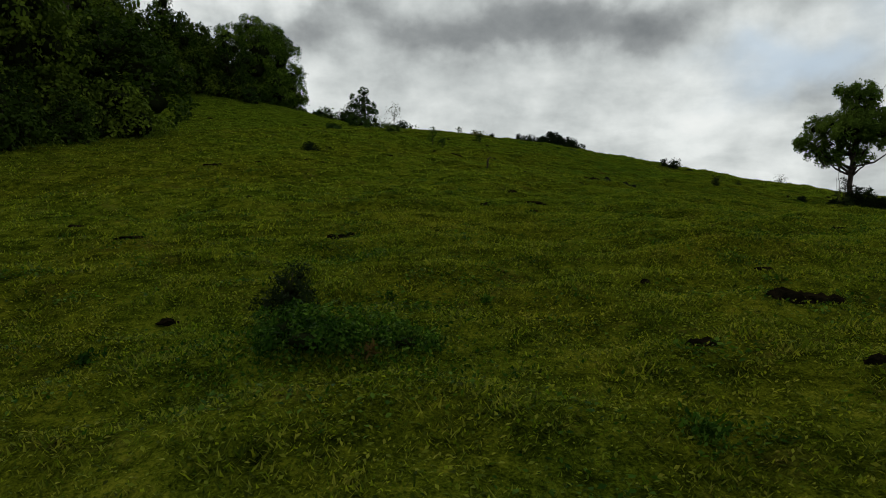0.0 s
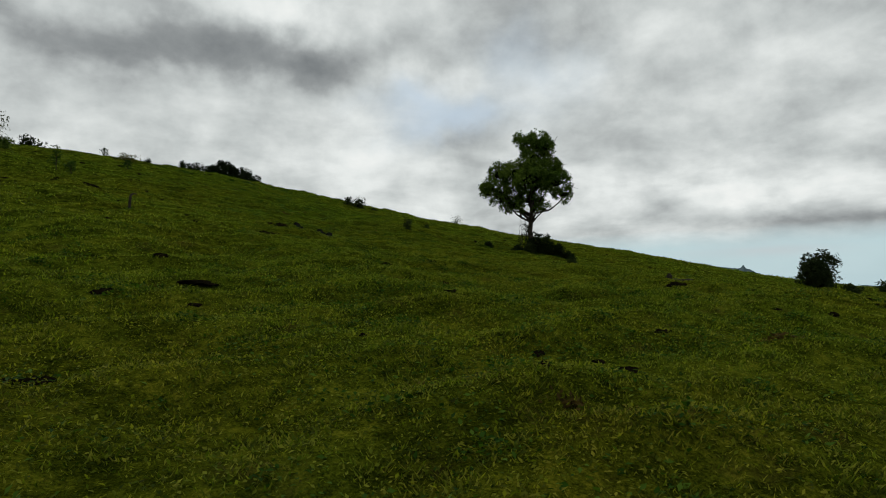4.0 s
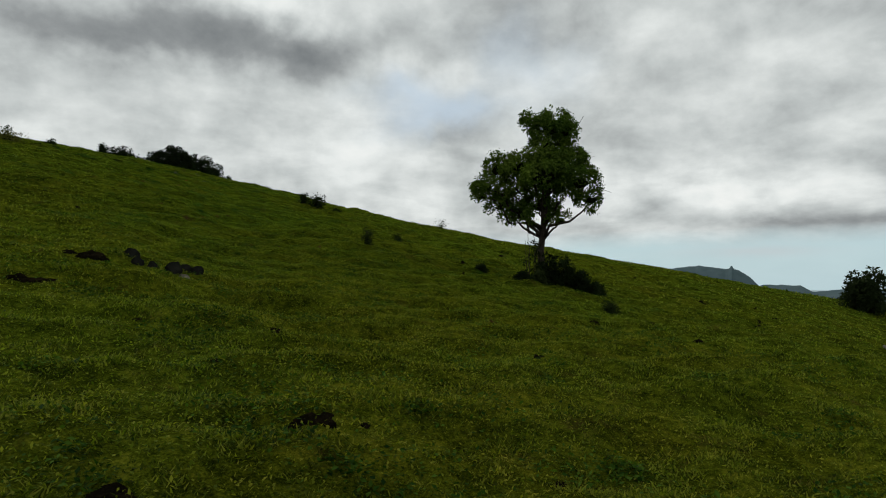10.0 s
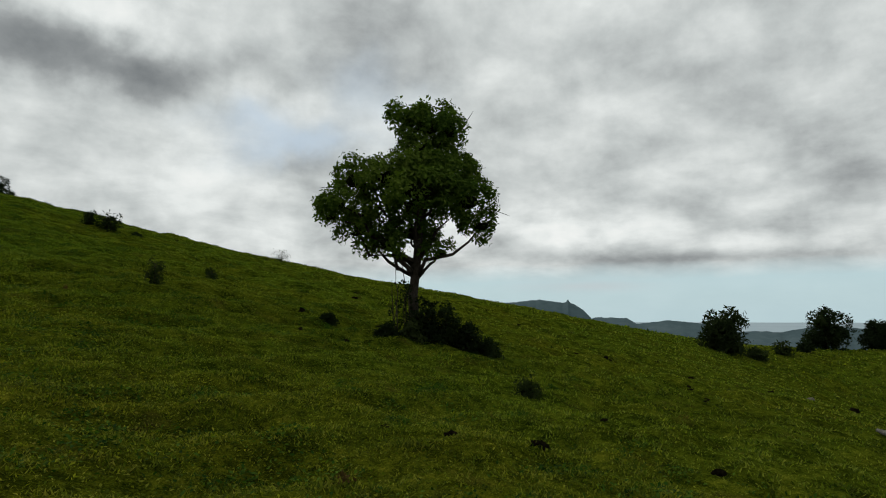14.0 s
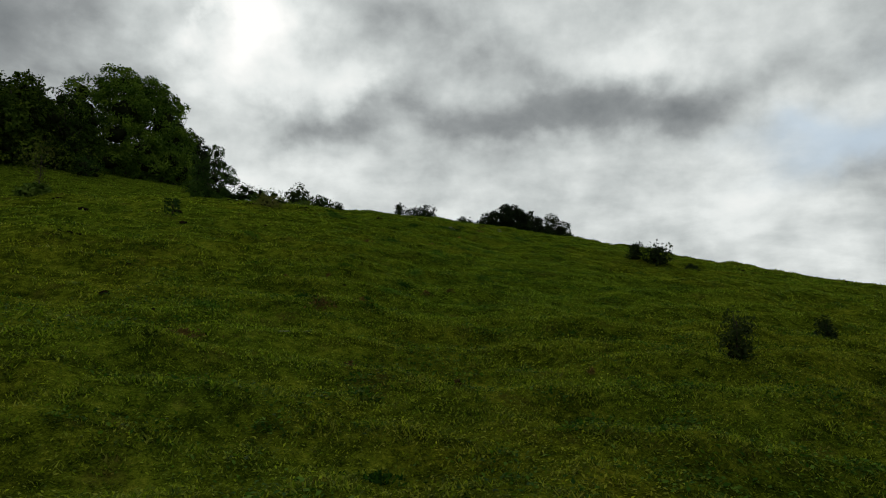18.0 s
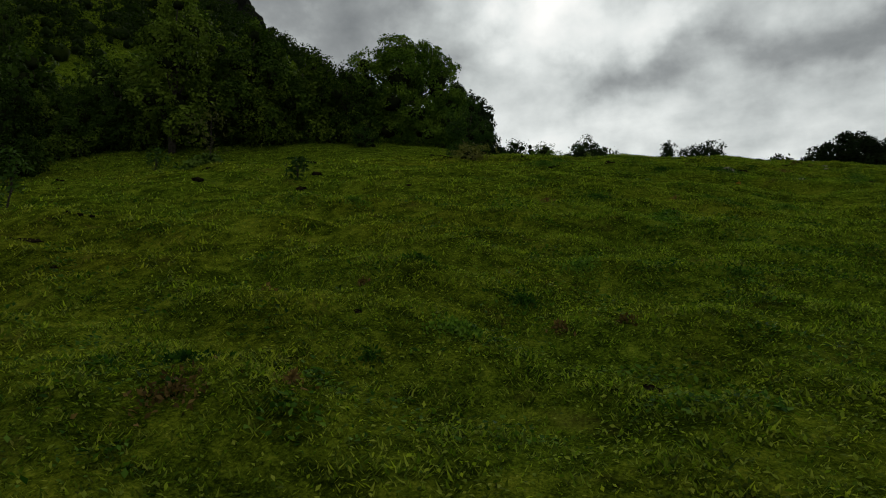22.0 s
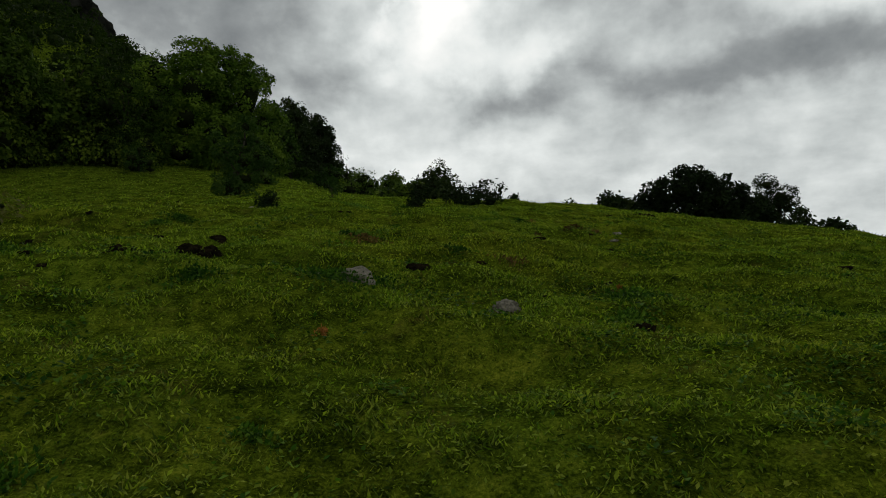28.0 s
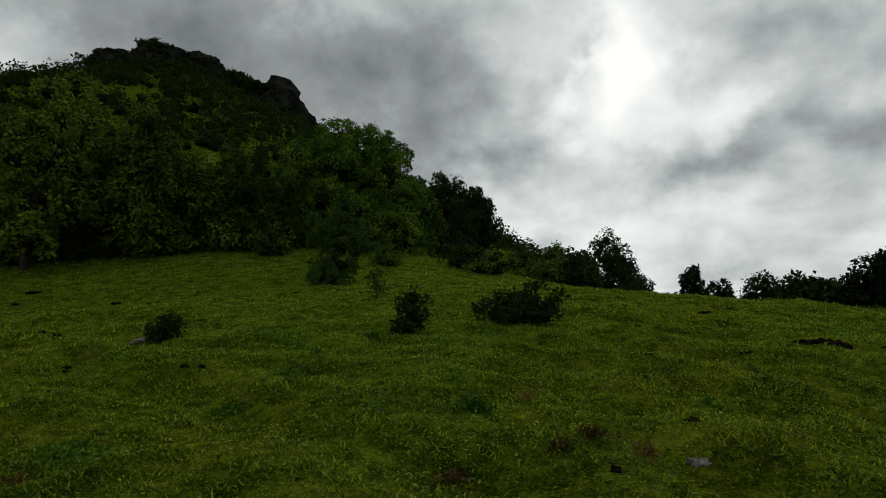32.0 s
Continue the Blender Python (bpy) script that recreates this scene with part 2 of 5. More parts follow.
def blade_material():
    """Grass blades: fresh, olive and withered ones, in patches."""
    m, t, out = material("grass_blade")
    geo = t.nodes.new("ShaderNodeNewGeometry")
    pos, own = geo.outputs["Position"], geo.outputs["Random Per Island"]
    fac = maths(t, "ADD", maths(t, "MULTIPLY", own, 0.42), maths(t, "ADD", maths(t, "MULTIPLY", noise_tex(t, pos, 4.5, 4, 0.6), 0.34), maths(t, "MULTIPLY", noise_tex(t, pos, 1.2, 3, 0.6), 0.24)))
    col = ramp(t, fac, ((0.26, (0.012, 0.028, 0.002)), (0.48, (0.070, 0.118, 0.008)), (0.74, (0.226, 0.276, 0.032))))
    olive, dry = sward_tone(t, pos)
    col = mix(t, maths(t, "MULTIPLY", olive, 0.65), col, mix(t, 1.0, col, (1.32, 0.88, 0.8), "MULTIPLY"))
    brown = maths(t, "MULTIPLY", maths(t, "GREATER_THAN", maths(t, "FRACT", maths(t, "MULTIPLY", own, 37.0)), 0.62), maths(t, "ADD", 0.12, maths(t, "MULTIPLY", dry, 0.75)))
    col = mix(t, brown, col, (0.115, 0.070, 0.020))
    p = node(t, "BsdfPrincipled", Roughness=0.8)
    p.inputs["Specular IOR Level"].default_value = 0.05
    t.links.new(col, p.inputs["Base Color"])
    tr = t.nodes.new("ShaderNodeBsdfTranslucent")
    t.links.new(mix(t, 1.0, col, (1.1, 1.3, 0.5), "MULTIPLY"), tr.inputs[0])
    ms = node(t, "MixShader", Fac=0.45)
    t.links.new(p.outputs[0], ms.inputs[1])
    t.links.new(tr.outputs[0], ms.inputs[2])
    t.links.new(ms.outputs[0], out.inputs[0])
    return m


TURF = turf()
BLADE = blade_material()
WEED = leafy("weed_leaf", (0.007, 0.022, 0.003), (0.026, 0.064, 0.006), (0.100, 0.165, 0.019), 0.25, own=0.45)
BROWN = leafy("withered_leaf", (0.026, 0.018, 0.006), (0.075, 0.048, 0.015), (0.17, 0.105, 0.034), 0.2, own=0.4)
RUST = leafy("rusty_leaf", (0.06, 0.025, 0.008), (0.16, 0.06, 0.015), (0.30, 0.12, 0.03), 0.2)
LEAF = leafy("broad_leaf", (0.010, 0.024, 0.005), (0.030, 0.058, 0.010), (0.075, 0.110, 0.016), 0.2)
# wide dark-to-light range: crown self-shading is put into the leaf patches
LEAF_WOOD = leafy("woodland_leaf", (0.006, 0.014, 0.002), (0.028, 0.050, 0.005), (0.105, 0.142, 0.014), 0.15, own=0.08)
LEAF_DOME = leafy("dome_tree_leaf", (0.010, 0.024, 0.003), (0.042, 0.078, 0.007), (0.135, 0.190, 0.018), 0.15, own=0.08)
LEAF_LONE = leafy("lone_tree_leaf", (0.016, 0.034, 0.006), (0.045, 0.082, 0.011), (0.115, 0.160, 0.022), 0.3)
# woodland leaf darkened evenly, the flank's shaded hollows put into the colour
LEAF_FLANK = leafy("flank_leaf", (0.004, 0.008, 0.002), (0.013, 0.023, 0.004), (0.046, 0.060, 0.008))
# darker leaf; silhouettes of backlit trees and bushes are put into its colour
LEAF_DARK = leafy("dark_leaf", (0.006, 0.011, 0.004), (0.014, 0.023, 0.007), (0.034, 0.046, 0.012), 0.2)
LEAF_DRY = leafy("yellowing_leaf", (0.030, 0.034, 0.010), (0.060, 0.062, 0.018), (0.11, 0.10, 0.03))
# near-black crown cores: shade inside the foliage put into their colour
INNER_SHADE = plain("inner_shade", ((0.006, 0.009, 0.003), (0.011, 0.015, 0.005), (0.020, 0.024, 0.009)), 1.2, 1.0, 0.5, spec=0.0)
BARK = plain("bark", ((0.014, 0.011, 0.008), (0.036, 0.030, 0.023), (0.075, 0.064, 0.05)), 6.0, 0.95, 0.8, spec=0.05)
SOIL = plain("bare_soil", ((0.004, 0.0035, 0.002), (0.011, 0.009, 0.005), (0.030, 0.021, 0.011)), 9.0, 1.0, 0.9, spec=0.0)
STONE = plain("weathered_stone", ((0.040, 0.036, 0.027), (0.140, 0.124, 0.096), (0.32, 0.285, 0.225)), 7.0, 0.9, 0.9, spec=0.05)
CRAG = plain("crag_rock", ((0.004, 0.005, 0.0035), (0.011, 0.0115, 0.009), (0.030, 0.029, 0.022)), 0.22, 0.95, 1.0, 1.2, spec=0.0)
DEADWOOD = plain("bleached_deadwood", ((0.09, 0.08, 0.065), (0.26, 0.24, 0.21), (0.48, 0.45, 0.41)), 4.0, 0.9, 0.8, 18.0)
# blue-grey air haze over the far hills is painted into this colour
HILL_HAZE = plain("hazed_hill", ((0.055, 0.085, 0.092), (0.078, 0.112, 0.120), (0.105, 0.140, 0.150)), 0.006, 1.0, 0.2, 0.02, spec=0.0)


# ---------------------------------------------------------------- terrain
# the hillside: a slope with broad swells, one height per swell, 16 m apart
SLOPE = (3.620, -0.17835, 0.03841)
SWELLS = [
    (-0.18, -2.57, -4.12, -2.76, -1.05, -0.85, -0.74, 0.80),
    (-0.95, -3.42, 0.91, 2.15, 3.33, -3.50, -5.09, 5.01),
    (-1.02, 0.31, -0.70, -3.87, -0.86, 2.40, -4.06, 7.07),
    (-0.83, -1.98, 3.06, 1.10, 0.82, 2.49, 1.29, 1.71),
    (3.85, -4.14, 0.84, 1.29, 0.53, -1.00, 3.38, -1.28),
    (2.00, 5.45, -0.16, 1.42, 2.45, -1.35, 1.35, -1.37),
    (-3.17, 1.99, 2.17, -0.29, 3.23, 2.33, 0.65, 1.43),
    (5.79, 0.58, -1.80, 0.38, 0.86, -1.00, 0.16, 1.43),
    (6.87, 2.53, -0.12, 0.22, 0.08, -3.92, -4.18, -1.81),
]


def hummocks(x, y):
    """Low uneven swells in the turf, trodden by cattle."""
    rng = np.random.RandomState(4)
    h = 0.0
    for wave, amp in ((6.0, 0.035), (2.7, 0.032), (1.4, 0.028), (0.75, 0.024)):
        for _ in range(6):
            a, p, w = rng.uniform(0, math.pi), rng.uniform(0, 6.28), wave * rng.uniform(0.7, 1.35)
            h = h + amp * 0.6 * np.sin((x * math.cos(a) + y * math.sin(a)) * 6.28 / w + p)
    return h * np.exp(-((x - 8) ** 2 + (y - 30) ** 2) / 4000.0)


def ground_z(x, y):
    """Height of the hillside, the wooded mountain and the low country beyond. Takes numbers or arrays."""
    x, y = np.asarray(x, float), np.asarray(y, float)
    xc, yc = np.clip(x, -75, 105), np.clip(y, -60, 150)
    z = SLOPE[0] + SLOPE[1] * xc + SLOPE[2] * yc
    for j, row in enumerate(SWELLS):
        for i, h in enumerate(row):
            z = z + h * np.exp(-((x + 40 - 16 * i) ** 2 + (y + 10 - 16 * j) ** 2) / 512.0)
    for kx, ky, rise, wide in ((13.2, 28.7, 0.26, 1.7), (-0.6, 37.2, 0.27, 4.5), (1.2, 21.2, 0.38, 3.5)):
        z = z + rise * np.exp(-((x - kx) ** 2 + (y - ky) ** 2) / (2 * wide * wide))
    # the open slope falls away to low country
    far = np.hypot((x - 10) / 1.0, (y - 50) / 1.25)
    k = np.clip((far - 75) / 330, 0, 1)
    k = k * k * (3 - 2 * k)
    z = z * (1 - k) - 68 * k
    # the mountain: a ridge line with steep flanks
    best = np.full(z.shape, -1e3)
    for (xa, ya, za), (xb, yb, zb) in zip(RIDGE[:-1], RIDGE[1:]):
        dx, dy = xb - xa, yb - ya
        s = np.clip(((x - xa) * dx + (y - ya) * dy) / (dx * dx + dy * dy), 0, 1)
        dist = np.hypot(x - xa - s * dx, y - ya - s * dy)
        best = np.maximum(best, za + s * (zb - za) - 0.60 * dist)
    d = np.maximum(best - z, -40.0)
    z = z + hummocks(x, y)
    return z + np.where(d > 4, d, np.where(d < -4, 0, (d + 4) ** 2 / 16.0))


RIDGE = [(-330, 40, 60), (-228.6, 105.6, 104), (-219.6, 136.6, 120), (-209.6, 155.6, 126), (-199.6, 174.6, 118), (-187.6, 192.6, 106), (-162.6, 214.6, 84), (-117.6, 242.6, 48), (-67.6, 262.6, 10)]


def gz(x, y):
    return float(ground_z(x, y))


def part(name, bm, mat, parent, label="", smooth=False):
    """Links a bmesh or mesh as one object under a thing or a part."""
    if isinstance(bm, bmesh.types.BMesh):
        me = bpy.data.meshes.new(name)
        bm.to_mesh(me)
        bm.free()
    else:
        me = bm
    if mat and not me.materials:
        me.materials.append(mat)
    if smooth:
        me.polygons.foreach_set("use_smooth", [True] * len(me.polygons))
    ob = new(name, me)
    if parent:
        ob.parent = parent
    if label:
        ob["label"] = label
    return ob


def raw_mesh(name, verts, faces, mat=None, smooth=False):
    """A mesh from arrays: verts n x 3, faces m x 3 or m x 4."""
    me = bpy.data.meshes.new(name)
    verts, faces = np.asarray(verts, np.float32), np.asarray(faces, np.int32)
    n = faces.shape[1]
    me.vertices.add(len(verts))
    me.vertices.foreach_set("co", verts.ravel())
    me.loops.add(faces.size)
    me.loops.foreach_set("vertex_index", faces.ravel())
    me.polygons.add(len(faces))
    me.polygons.foreach_set("loop_start", np.arange(0, faces.size, n, dtype=np.int32))
    if smooth:
        me.polygons.foreach_set("use_smooth", np.ones(len(faces), bool))
    me.update(calc_edges=True)
    if mat:
        me.materials.append(mat)
    return me


def thing(name, x, y, label, category, group="", kind="", sink=0.0, turn=0.0, size=1.0):
    """An Empty at the foot of a thing, on the ground."""
    ob = new(name)
    ob.matrix_basis = Matrix.LocRotScale((x, y, gz(x, y) - sink), Euler((0, 0, radians(turn))), (size, size, size))
    return tagged(ob, label, category, group, kind)


# ---------------------------------------------------------------- the ground sheet
def make_ground():
    def lines(lo, hi, step, ends):
        """Lines close together where the walk goes, and ever wider towards the horizon."""
        mid = list(np.arange(lo, hi + step, step))
        grow = [step]
        while sum(grow) < ends:
            grow.append(min(grow[-1] * 1.055, 160.0))
        out = np.cumsum(grow)
        return np.concatenate([mid[0] - out[::-1], mid, mid[-1] + out])
    gx, gy = np.meshgrid(lines(-3.0, 16.0, 0.17, 4400), lines(2.0, 54.0, 0.17, 4400))
    z = ground_z(gx, gy)
    verts = np.stack([gx.ravel(), gy.ravel(), z.ravel()], 1)
    i = np.arange(gx.size).reshape(gx.shape)
    faces = np.stack([i[:-1, :-1], i[:-1, 1:], i[1:, 1:], i[1:, :-1]], -1).reshape(-1, 4)
    ob = new("ground", raw_mesh("ground", verts, faces, TURF, True))
    return tagged(ob, "grazed green hillside pasture with uneven turf", "ground", kind="structure")


make_ground()


# ---------------------------------------------------------------- plants
def leaves(points, normals, size, rng, slim=0.42, droop=0.25, spread=0.9):
    """Leaf blades, each a folded rhomb of two triangles, at the points."""
    n = len(points)
    d = normals * 0.55 + rng.normal(0, spread, (n, 3))
    d[:, 2] -= droop
    d /= np.linalg.norm(d, axis=1)[:, None] + 1e-9
    side = np.cross(d, rng.normal(0, 1, (n, 3)))
    side /= np.linalg.norm(side, axis=1)[:, None] + 1e-9
    s = (size * rng.uniform(0.6, 1.35, n))[:, None]
    lift = np.cross(side, d) * s * 0.12
    a, b = points, points + d * s
    m = points + d * s * 0.45
    v = np.stack([a, m + side * s * slim * 0.5 + lift, b, m - side * s * slim * 0.5 + lift], 1).reshape(-1, 3)
    k = np.arange(n)[:, None] * 4
    f = np.concatenate([k + np.array([0, 1, 2]), k + np.array([0, 2, 3])], 1).reshape(-1, 3)
    return v, f


def ball(rng, centre, radii, steps=7):
    """A lumpy closed ball for the dense inside of a crown."""
    th, ph = np.meshgrid(np.linspace(0, 2 * math.pi, steps * 2, endpoint=False), np.linspace(0.05, math.pi - 0.05, steps))
    r = rng.uniform(0.5, 1.1, th.shape)
    v = np.stack([np.cos(th) * np.sin(ph) * r * radii[0], np.sin(th) * np.sin(ph) * r * radii[1], np.cos(ph) * r * radii[2]], -1).reshape(-1, 3) + centre
    i = np.arange(th.size).reshape(th.shape)
    j = np.roll(i, -1, 1)
    q = np.stack([i[:-1], j[:-1], j[1:], i[1:]], -1).reshape(-1, 4)
    f = np.concatenate([q[:, [0, 1, 2]], q[:, [0, 2, 3]]])
    return v, f


def shell_leaves(points, out, size, rng, slim=0.6, lift=0.30, jitter=0.22):
    """Leaves that lie over a clump like shingles, each a folded rhomb of two triangles."""
    n = len(points)
    nrm = out + rng.normal(0, jitter, (n, 3))
    nrm[:, 2] += 0.25
    nrm /= np.linalg.norm(nrm, axis=1)[:, None] + 1e-9
    d = np.cross(nrm, rng.normal(0, 1, (n, 3)))
    d /= np.linalg.norm(d, axis=1)[:, None] + 1e-9
    side = np.cross(nrm, d)
    d = d + nrm * rng.uniform(-0.1, lift * 2, n)[:, None]
    s = (size * rng.uniform(0.55, 1.4, n))[:, None]
    m = points + d * s * 0.45 + nrm * s * 0.10
    v = np.stack([points, m + side * s * slim * 0.5, points + d * s, m - side * s * slim * 0.5], 1).reshape(-1, 3)
    k = np.arange(n)[:, None] * 4
    f = np.concatenate([k + np.array([0, 1, 2]), k + np.array([0, 2, 3])], 1).reshape(-1, 3)
    return v, f


def crown_mesh(name, lobes, count, size, seed, mat, core=0.62, slim=0.42, ragged=0.12):
    """A crown of separate leaves in clumps over uneven lobes (x, y, z, rx, ry, rz)."""
    rng = np.random.RandomState(seed)
    lobes = np.asarray(lobes, float)
    area = (lobes[:, 3] * lobes[:, 4] + lobes[:, 3] * lobes[:, 5] + lobes[:, 4] * lobes[:, 5])
    vs, fs, base, inner = [], [], 0, []
    for lobe, share in zip(lobes, area / area.sum()):
        n = max(12, int(count * share))
        mean = lobe[3:].mean()
        clumps = int(np.clip(5.0 * (mean / (size * 3.0)) ** 2, 5, 60))
        d = rng.normal(0, 1, (clumps, 3))
        d[:, 2] = d[:, 2] * 0.8 + 0.25
        d /= np.linalg.norm(d, axis=1)[:, None]
        c = lobe[:3] + d * lobe[3:] * rng.uniform(0.55, 0.85, (clumps, 1))
        rad = rng.uniform(0.7, 1.25, clumps) * mean * 1.5 / math.sqrt(clumps) + 0.3 * size
        pick = rng.randint(0, clumps, n)
        o = rng.normal(0, 1, (n, 3)) + d[pick] * 0.9
        o[:, 2] += 0.40
        o /= np.linalg.norm(o, axis=1)[:, None]
        r = rad[pick] * rng.uniform(0.55, 1.0, n) * np.where(rng.uniform(0, 1, n) < ragged, rng.uniform(1.0, 1.5, n), 1.0)
        v, f = shell_leaves(c[pick] + o * r[:, None], o, size, rng, slim)
        vs.append(v), fs.append(f + base)
        base += len(v)
        # dark core showing between and under the clumps stands for shade
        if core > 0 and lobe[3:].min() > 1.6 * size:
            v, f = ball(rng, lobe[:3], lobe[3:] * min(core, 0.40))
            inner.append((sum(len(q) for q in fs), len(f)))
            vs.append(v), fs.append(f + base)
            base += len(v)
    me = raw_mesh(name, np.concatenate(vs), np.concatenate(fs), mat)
    me.materials.append(INNER_SHADE)
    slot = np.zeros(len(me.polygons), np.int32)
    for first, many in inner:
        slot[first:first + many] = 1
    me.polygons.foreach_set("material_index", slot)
    return me


def limb(bm, pts, r0, r1, sides=7):
    """A tapered branch through the points."""
    rings = []
    n = len(pts)
    for i, p in enumerate(pts):
        p = Vector(p)
        d = (Vector(pts[min(i + 1, n - 1)]) - Vector(pts[max(i - 1, 0)])).normalized()
        a = d.orthogonal().normalized()
        b = d.cross(a)
        r = r0 + (r1 - r0) * i / (n - 1)
        rings.append([bm.verts.new(p + (a * math.cos(6.2832 * k / sides) + b * math.sin(6.2832 * k / sides)) * r * (1 + 0.12 * math.sin(5 * k + i))) for k in range(sides)])
    for a, b in zip(rings[:-1], rings[1:]):
        for k in range(sides):
            bm.faces.new((a[k], a[(k + 1) % sides], b[(k + 1) % sides], b[k]))
    bm.faces.new(rings[-1])
    bm.faces.new(rings[0][::-1])


def bent(a, b, rng, wobble=0.12, n=5):
    a, b = np.array(a, float), np.array(b, float)
    length = np.linalg.norm(b - a)
    return [tuple(a + (b - a) * s + (rng.normal(0, wobble * length * 0.35, 3) if 0 < s < 1 else 0)) for s in np.linspace(0, 1, n)]


def wild_lobes(rng, height, width, foot=0.25, count=9):
    """Lobes of an irregular crown between the foot fraction and the top."""
    out = []
    for i in range(count):
        s = (i + 0.5) / count
        z = height * (foot + (0.92 - foot) * s)
        girth = width * 0.5 * (math.sin(math.pi * (0.18 + 0.72 * s)) ** 0.8)
        a = rng.uniform(0, 6.28)
        off = girth * rng.uniform(0.25, 0.75)
        r = max(girth * rng.uniform(0.45, 0.75), 0.12 * width)
        out.append((off * math.cos(a), off * math.sin(a), z, r, r * rng.uniform(0.85, 1.15), min(r * rng.uniform(0.7, 0.95), height * 0.3)))
    out.append((0, 0, height * (foot + 0.35), width * 0.33, width * 0.33, height * 0.3))
    if foot < 0.15:
        for k in range(3):
            a = 2.1 * k + rng.uniform(0, 1)
            out.append((0.2 * width * math.cos(a), 0.2 * width * math.sin(a), height * 0.2, width * 0.26, width * 0.26, height * 0.22))
    return out


def full_lobes(rng, height, width, low=0.35):
    """Lobes of a broad rounded crown that stays full up to its top."""
    out = [(0, 0, height * 0.3, width * 0.3, width * 0.3, height * 0.25), (0, 0, height * 0.62, width * 0.32, width * 0.32, height * 0.22)]
    for i in range(11):
        s = i / 10
        girth = width * 0.5 * (1 - 0.62 * s ** 2.2)
        a = 2.4 * i + rng.uniform(-0.5, 0.5)
        r = width * rng.uniform(0.13, 0.2)
        z = height * low + (height * (1 - low) - r) * s
        off = max(girth - r, 0)
        out.append((off * math.cos(a), off * math.sin(a), z, r, r, r * rng.uniform(0.75, 1.0)))
    return out


def tree(name, x, y, height, width, label, seed, leaf=0.3, count=1800, mat=None, foot=0.25, lobes=None, group="", trunk=None, category="tree", core=0.62, slim=0.42, turn=0.0, sink=0.08, open_limbs=False, ragged=0.12):
    """A tree or bush: tapered trunk with limbs, and a crown of separate leaves."""
    rng = np.random.RandomState(seed)
    t = thing(name, x, y, label, category, group, sink=sink + 0.03 * height, turn=turn)
    lobes = lobes or wild_lobes(rng, height, width, foot)
    bm = bmesh.new()
    r = trunk or max(0.02, height * 0.022)
    top = (lobes[-1][0] * 0.5, lobes[-1][1] * 0.5, height * 0.72)
    limb(bm, bent((0, 0, -0.1), top, rng, 0.05, 6), r, r * 0.35)
    limbs = []
    for lobe in lobes:
        z0 = max(0.1 * height, min(lobe[2] * 0.6, height * 0.6))
        one = bmesh.new() if open_limbs else bm
        limb(one, bent((top[0] * z0 / height, top[1] * z0 / height, z0), lobe[:3], rng, 0.12, 4), r * 0.45, r * 0.12, 5)
        limbs.append(one)
    trunk = part("trunk", bm, BARK, t, smooth=True)
    if open_limbs:
        for one in limbs:
            part("limb", one, BARK, trunk, smooth=True)
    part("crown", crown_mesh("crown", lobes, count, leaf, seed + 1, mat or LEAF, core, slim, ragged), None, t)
    return t

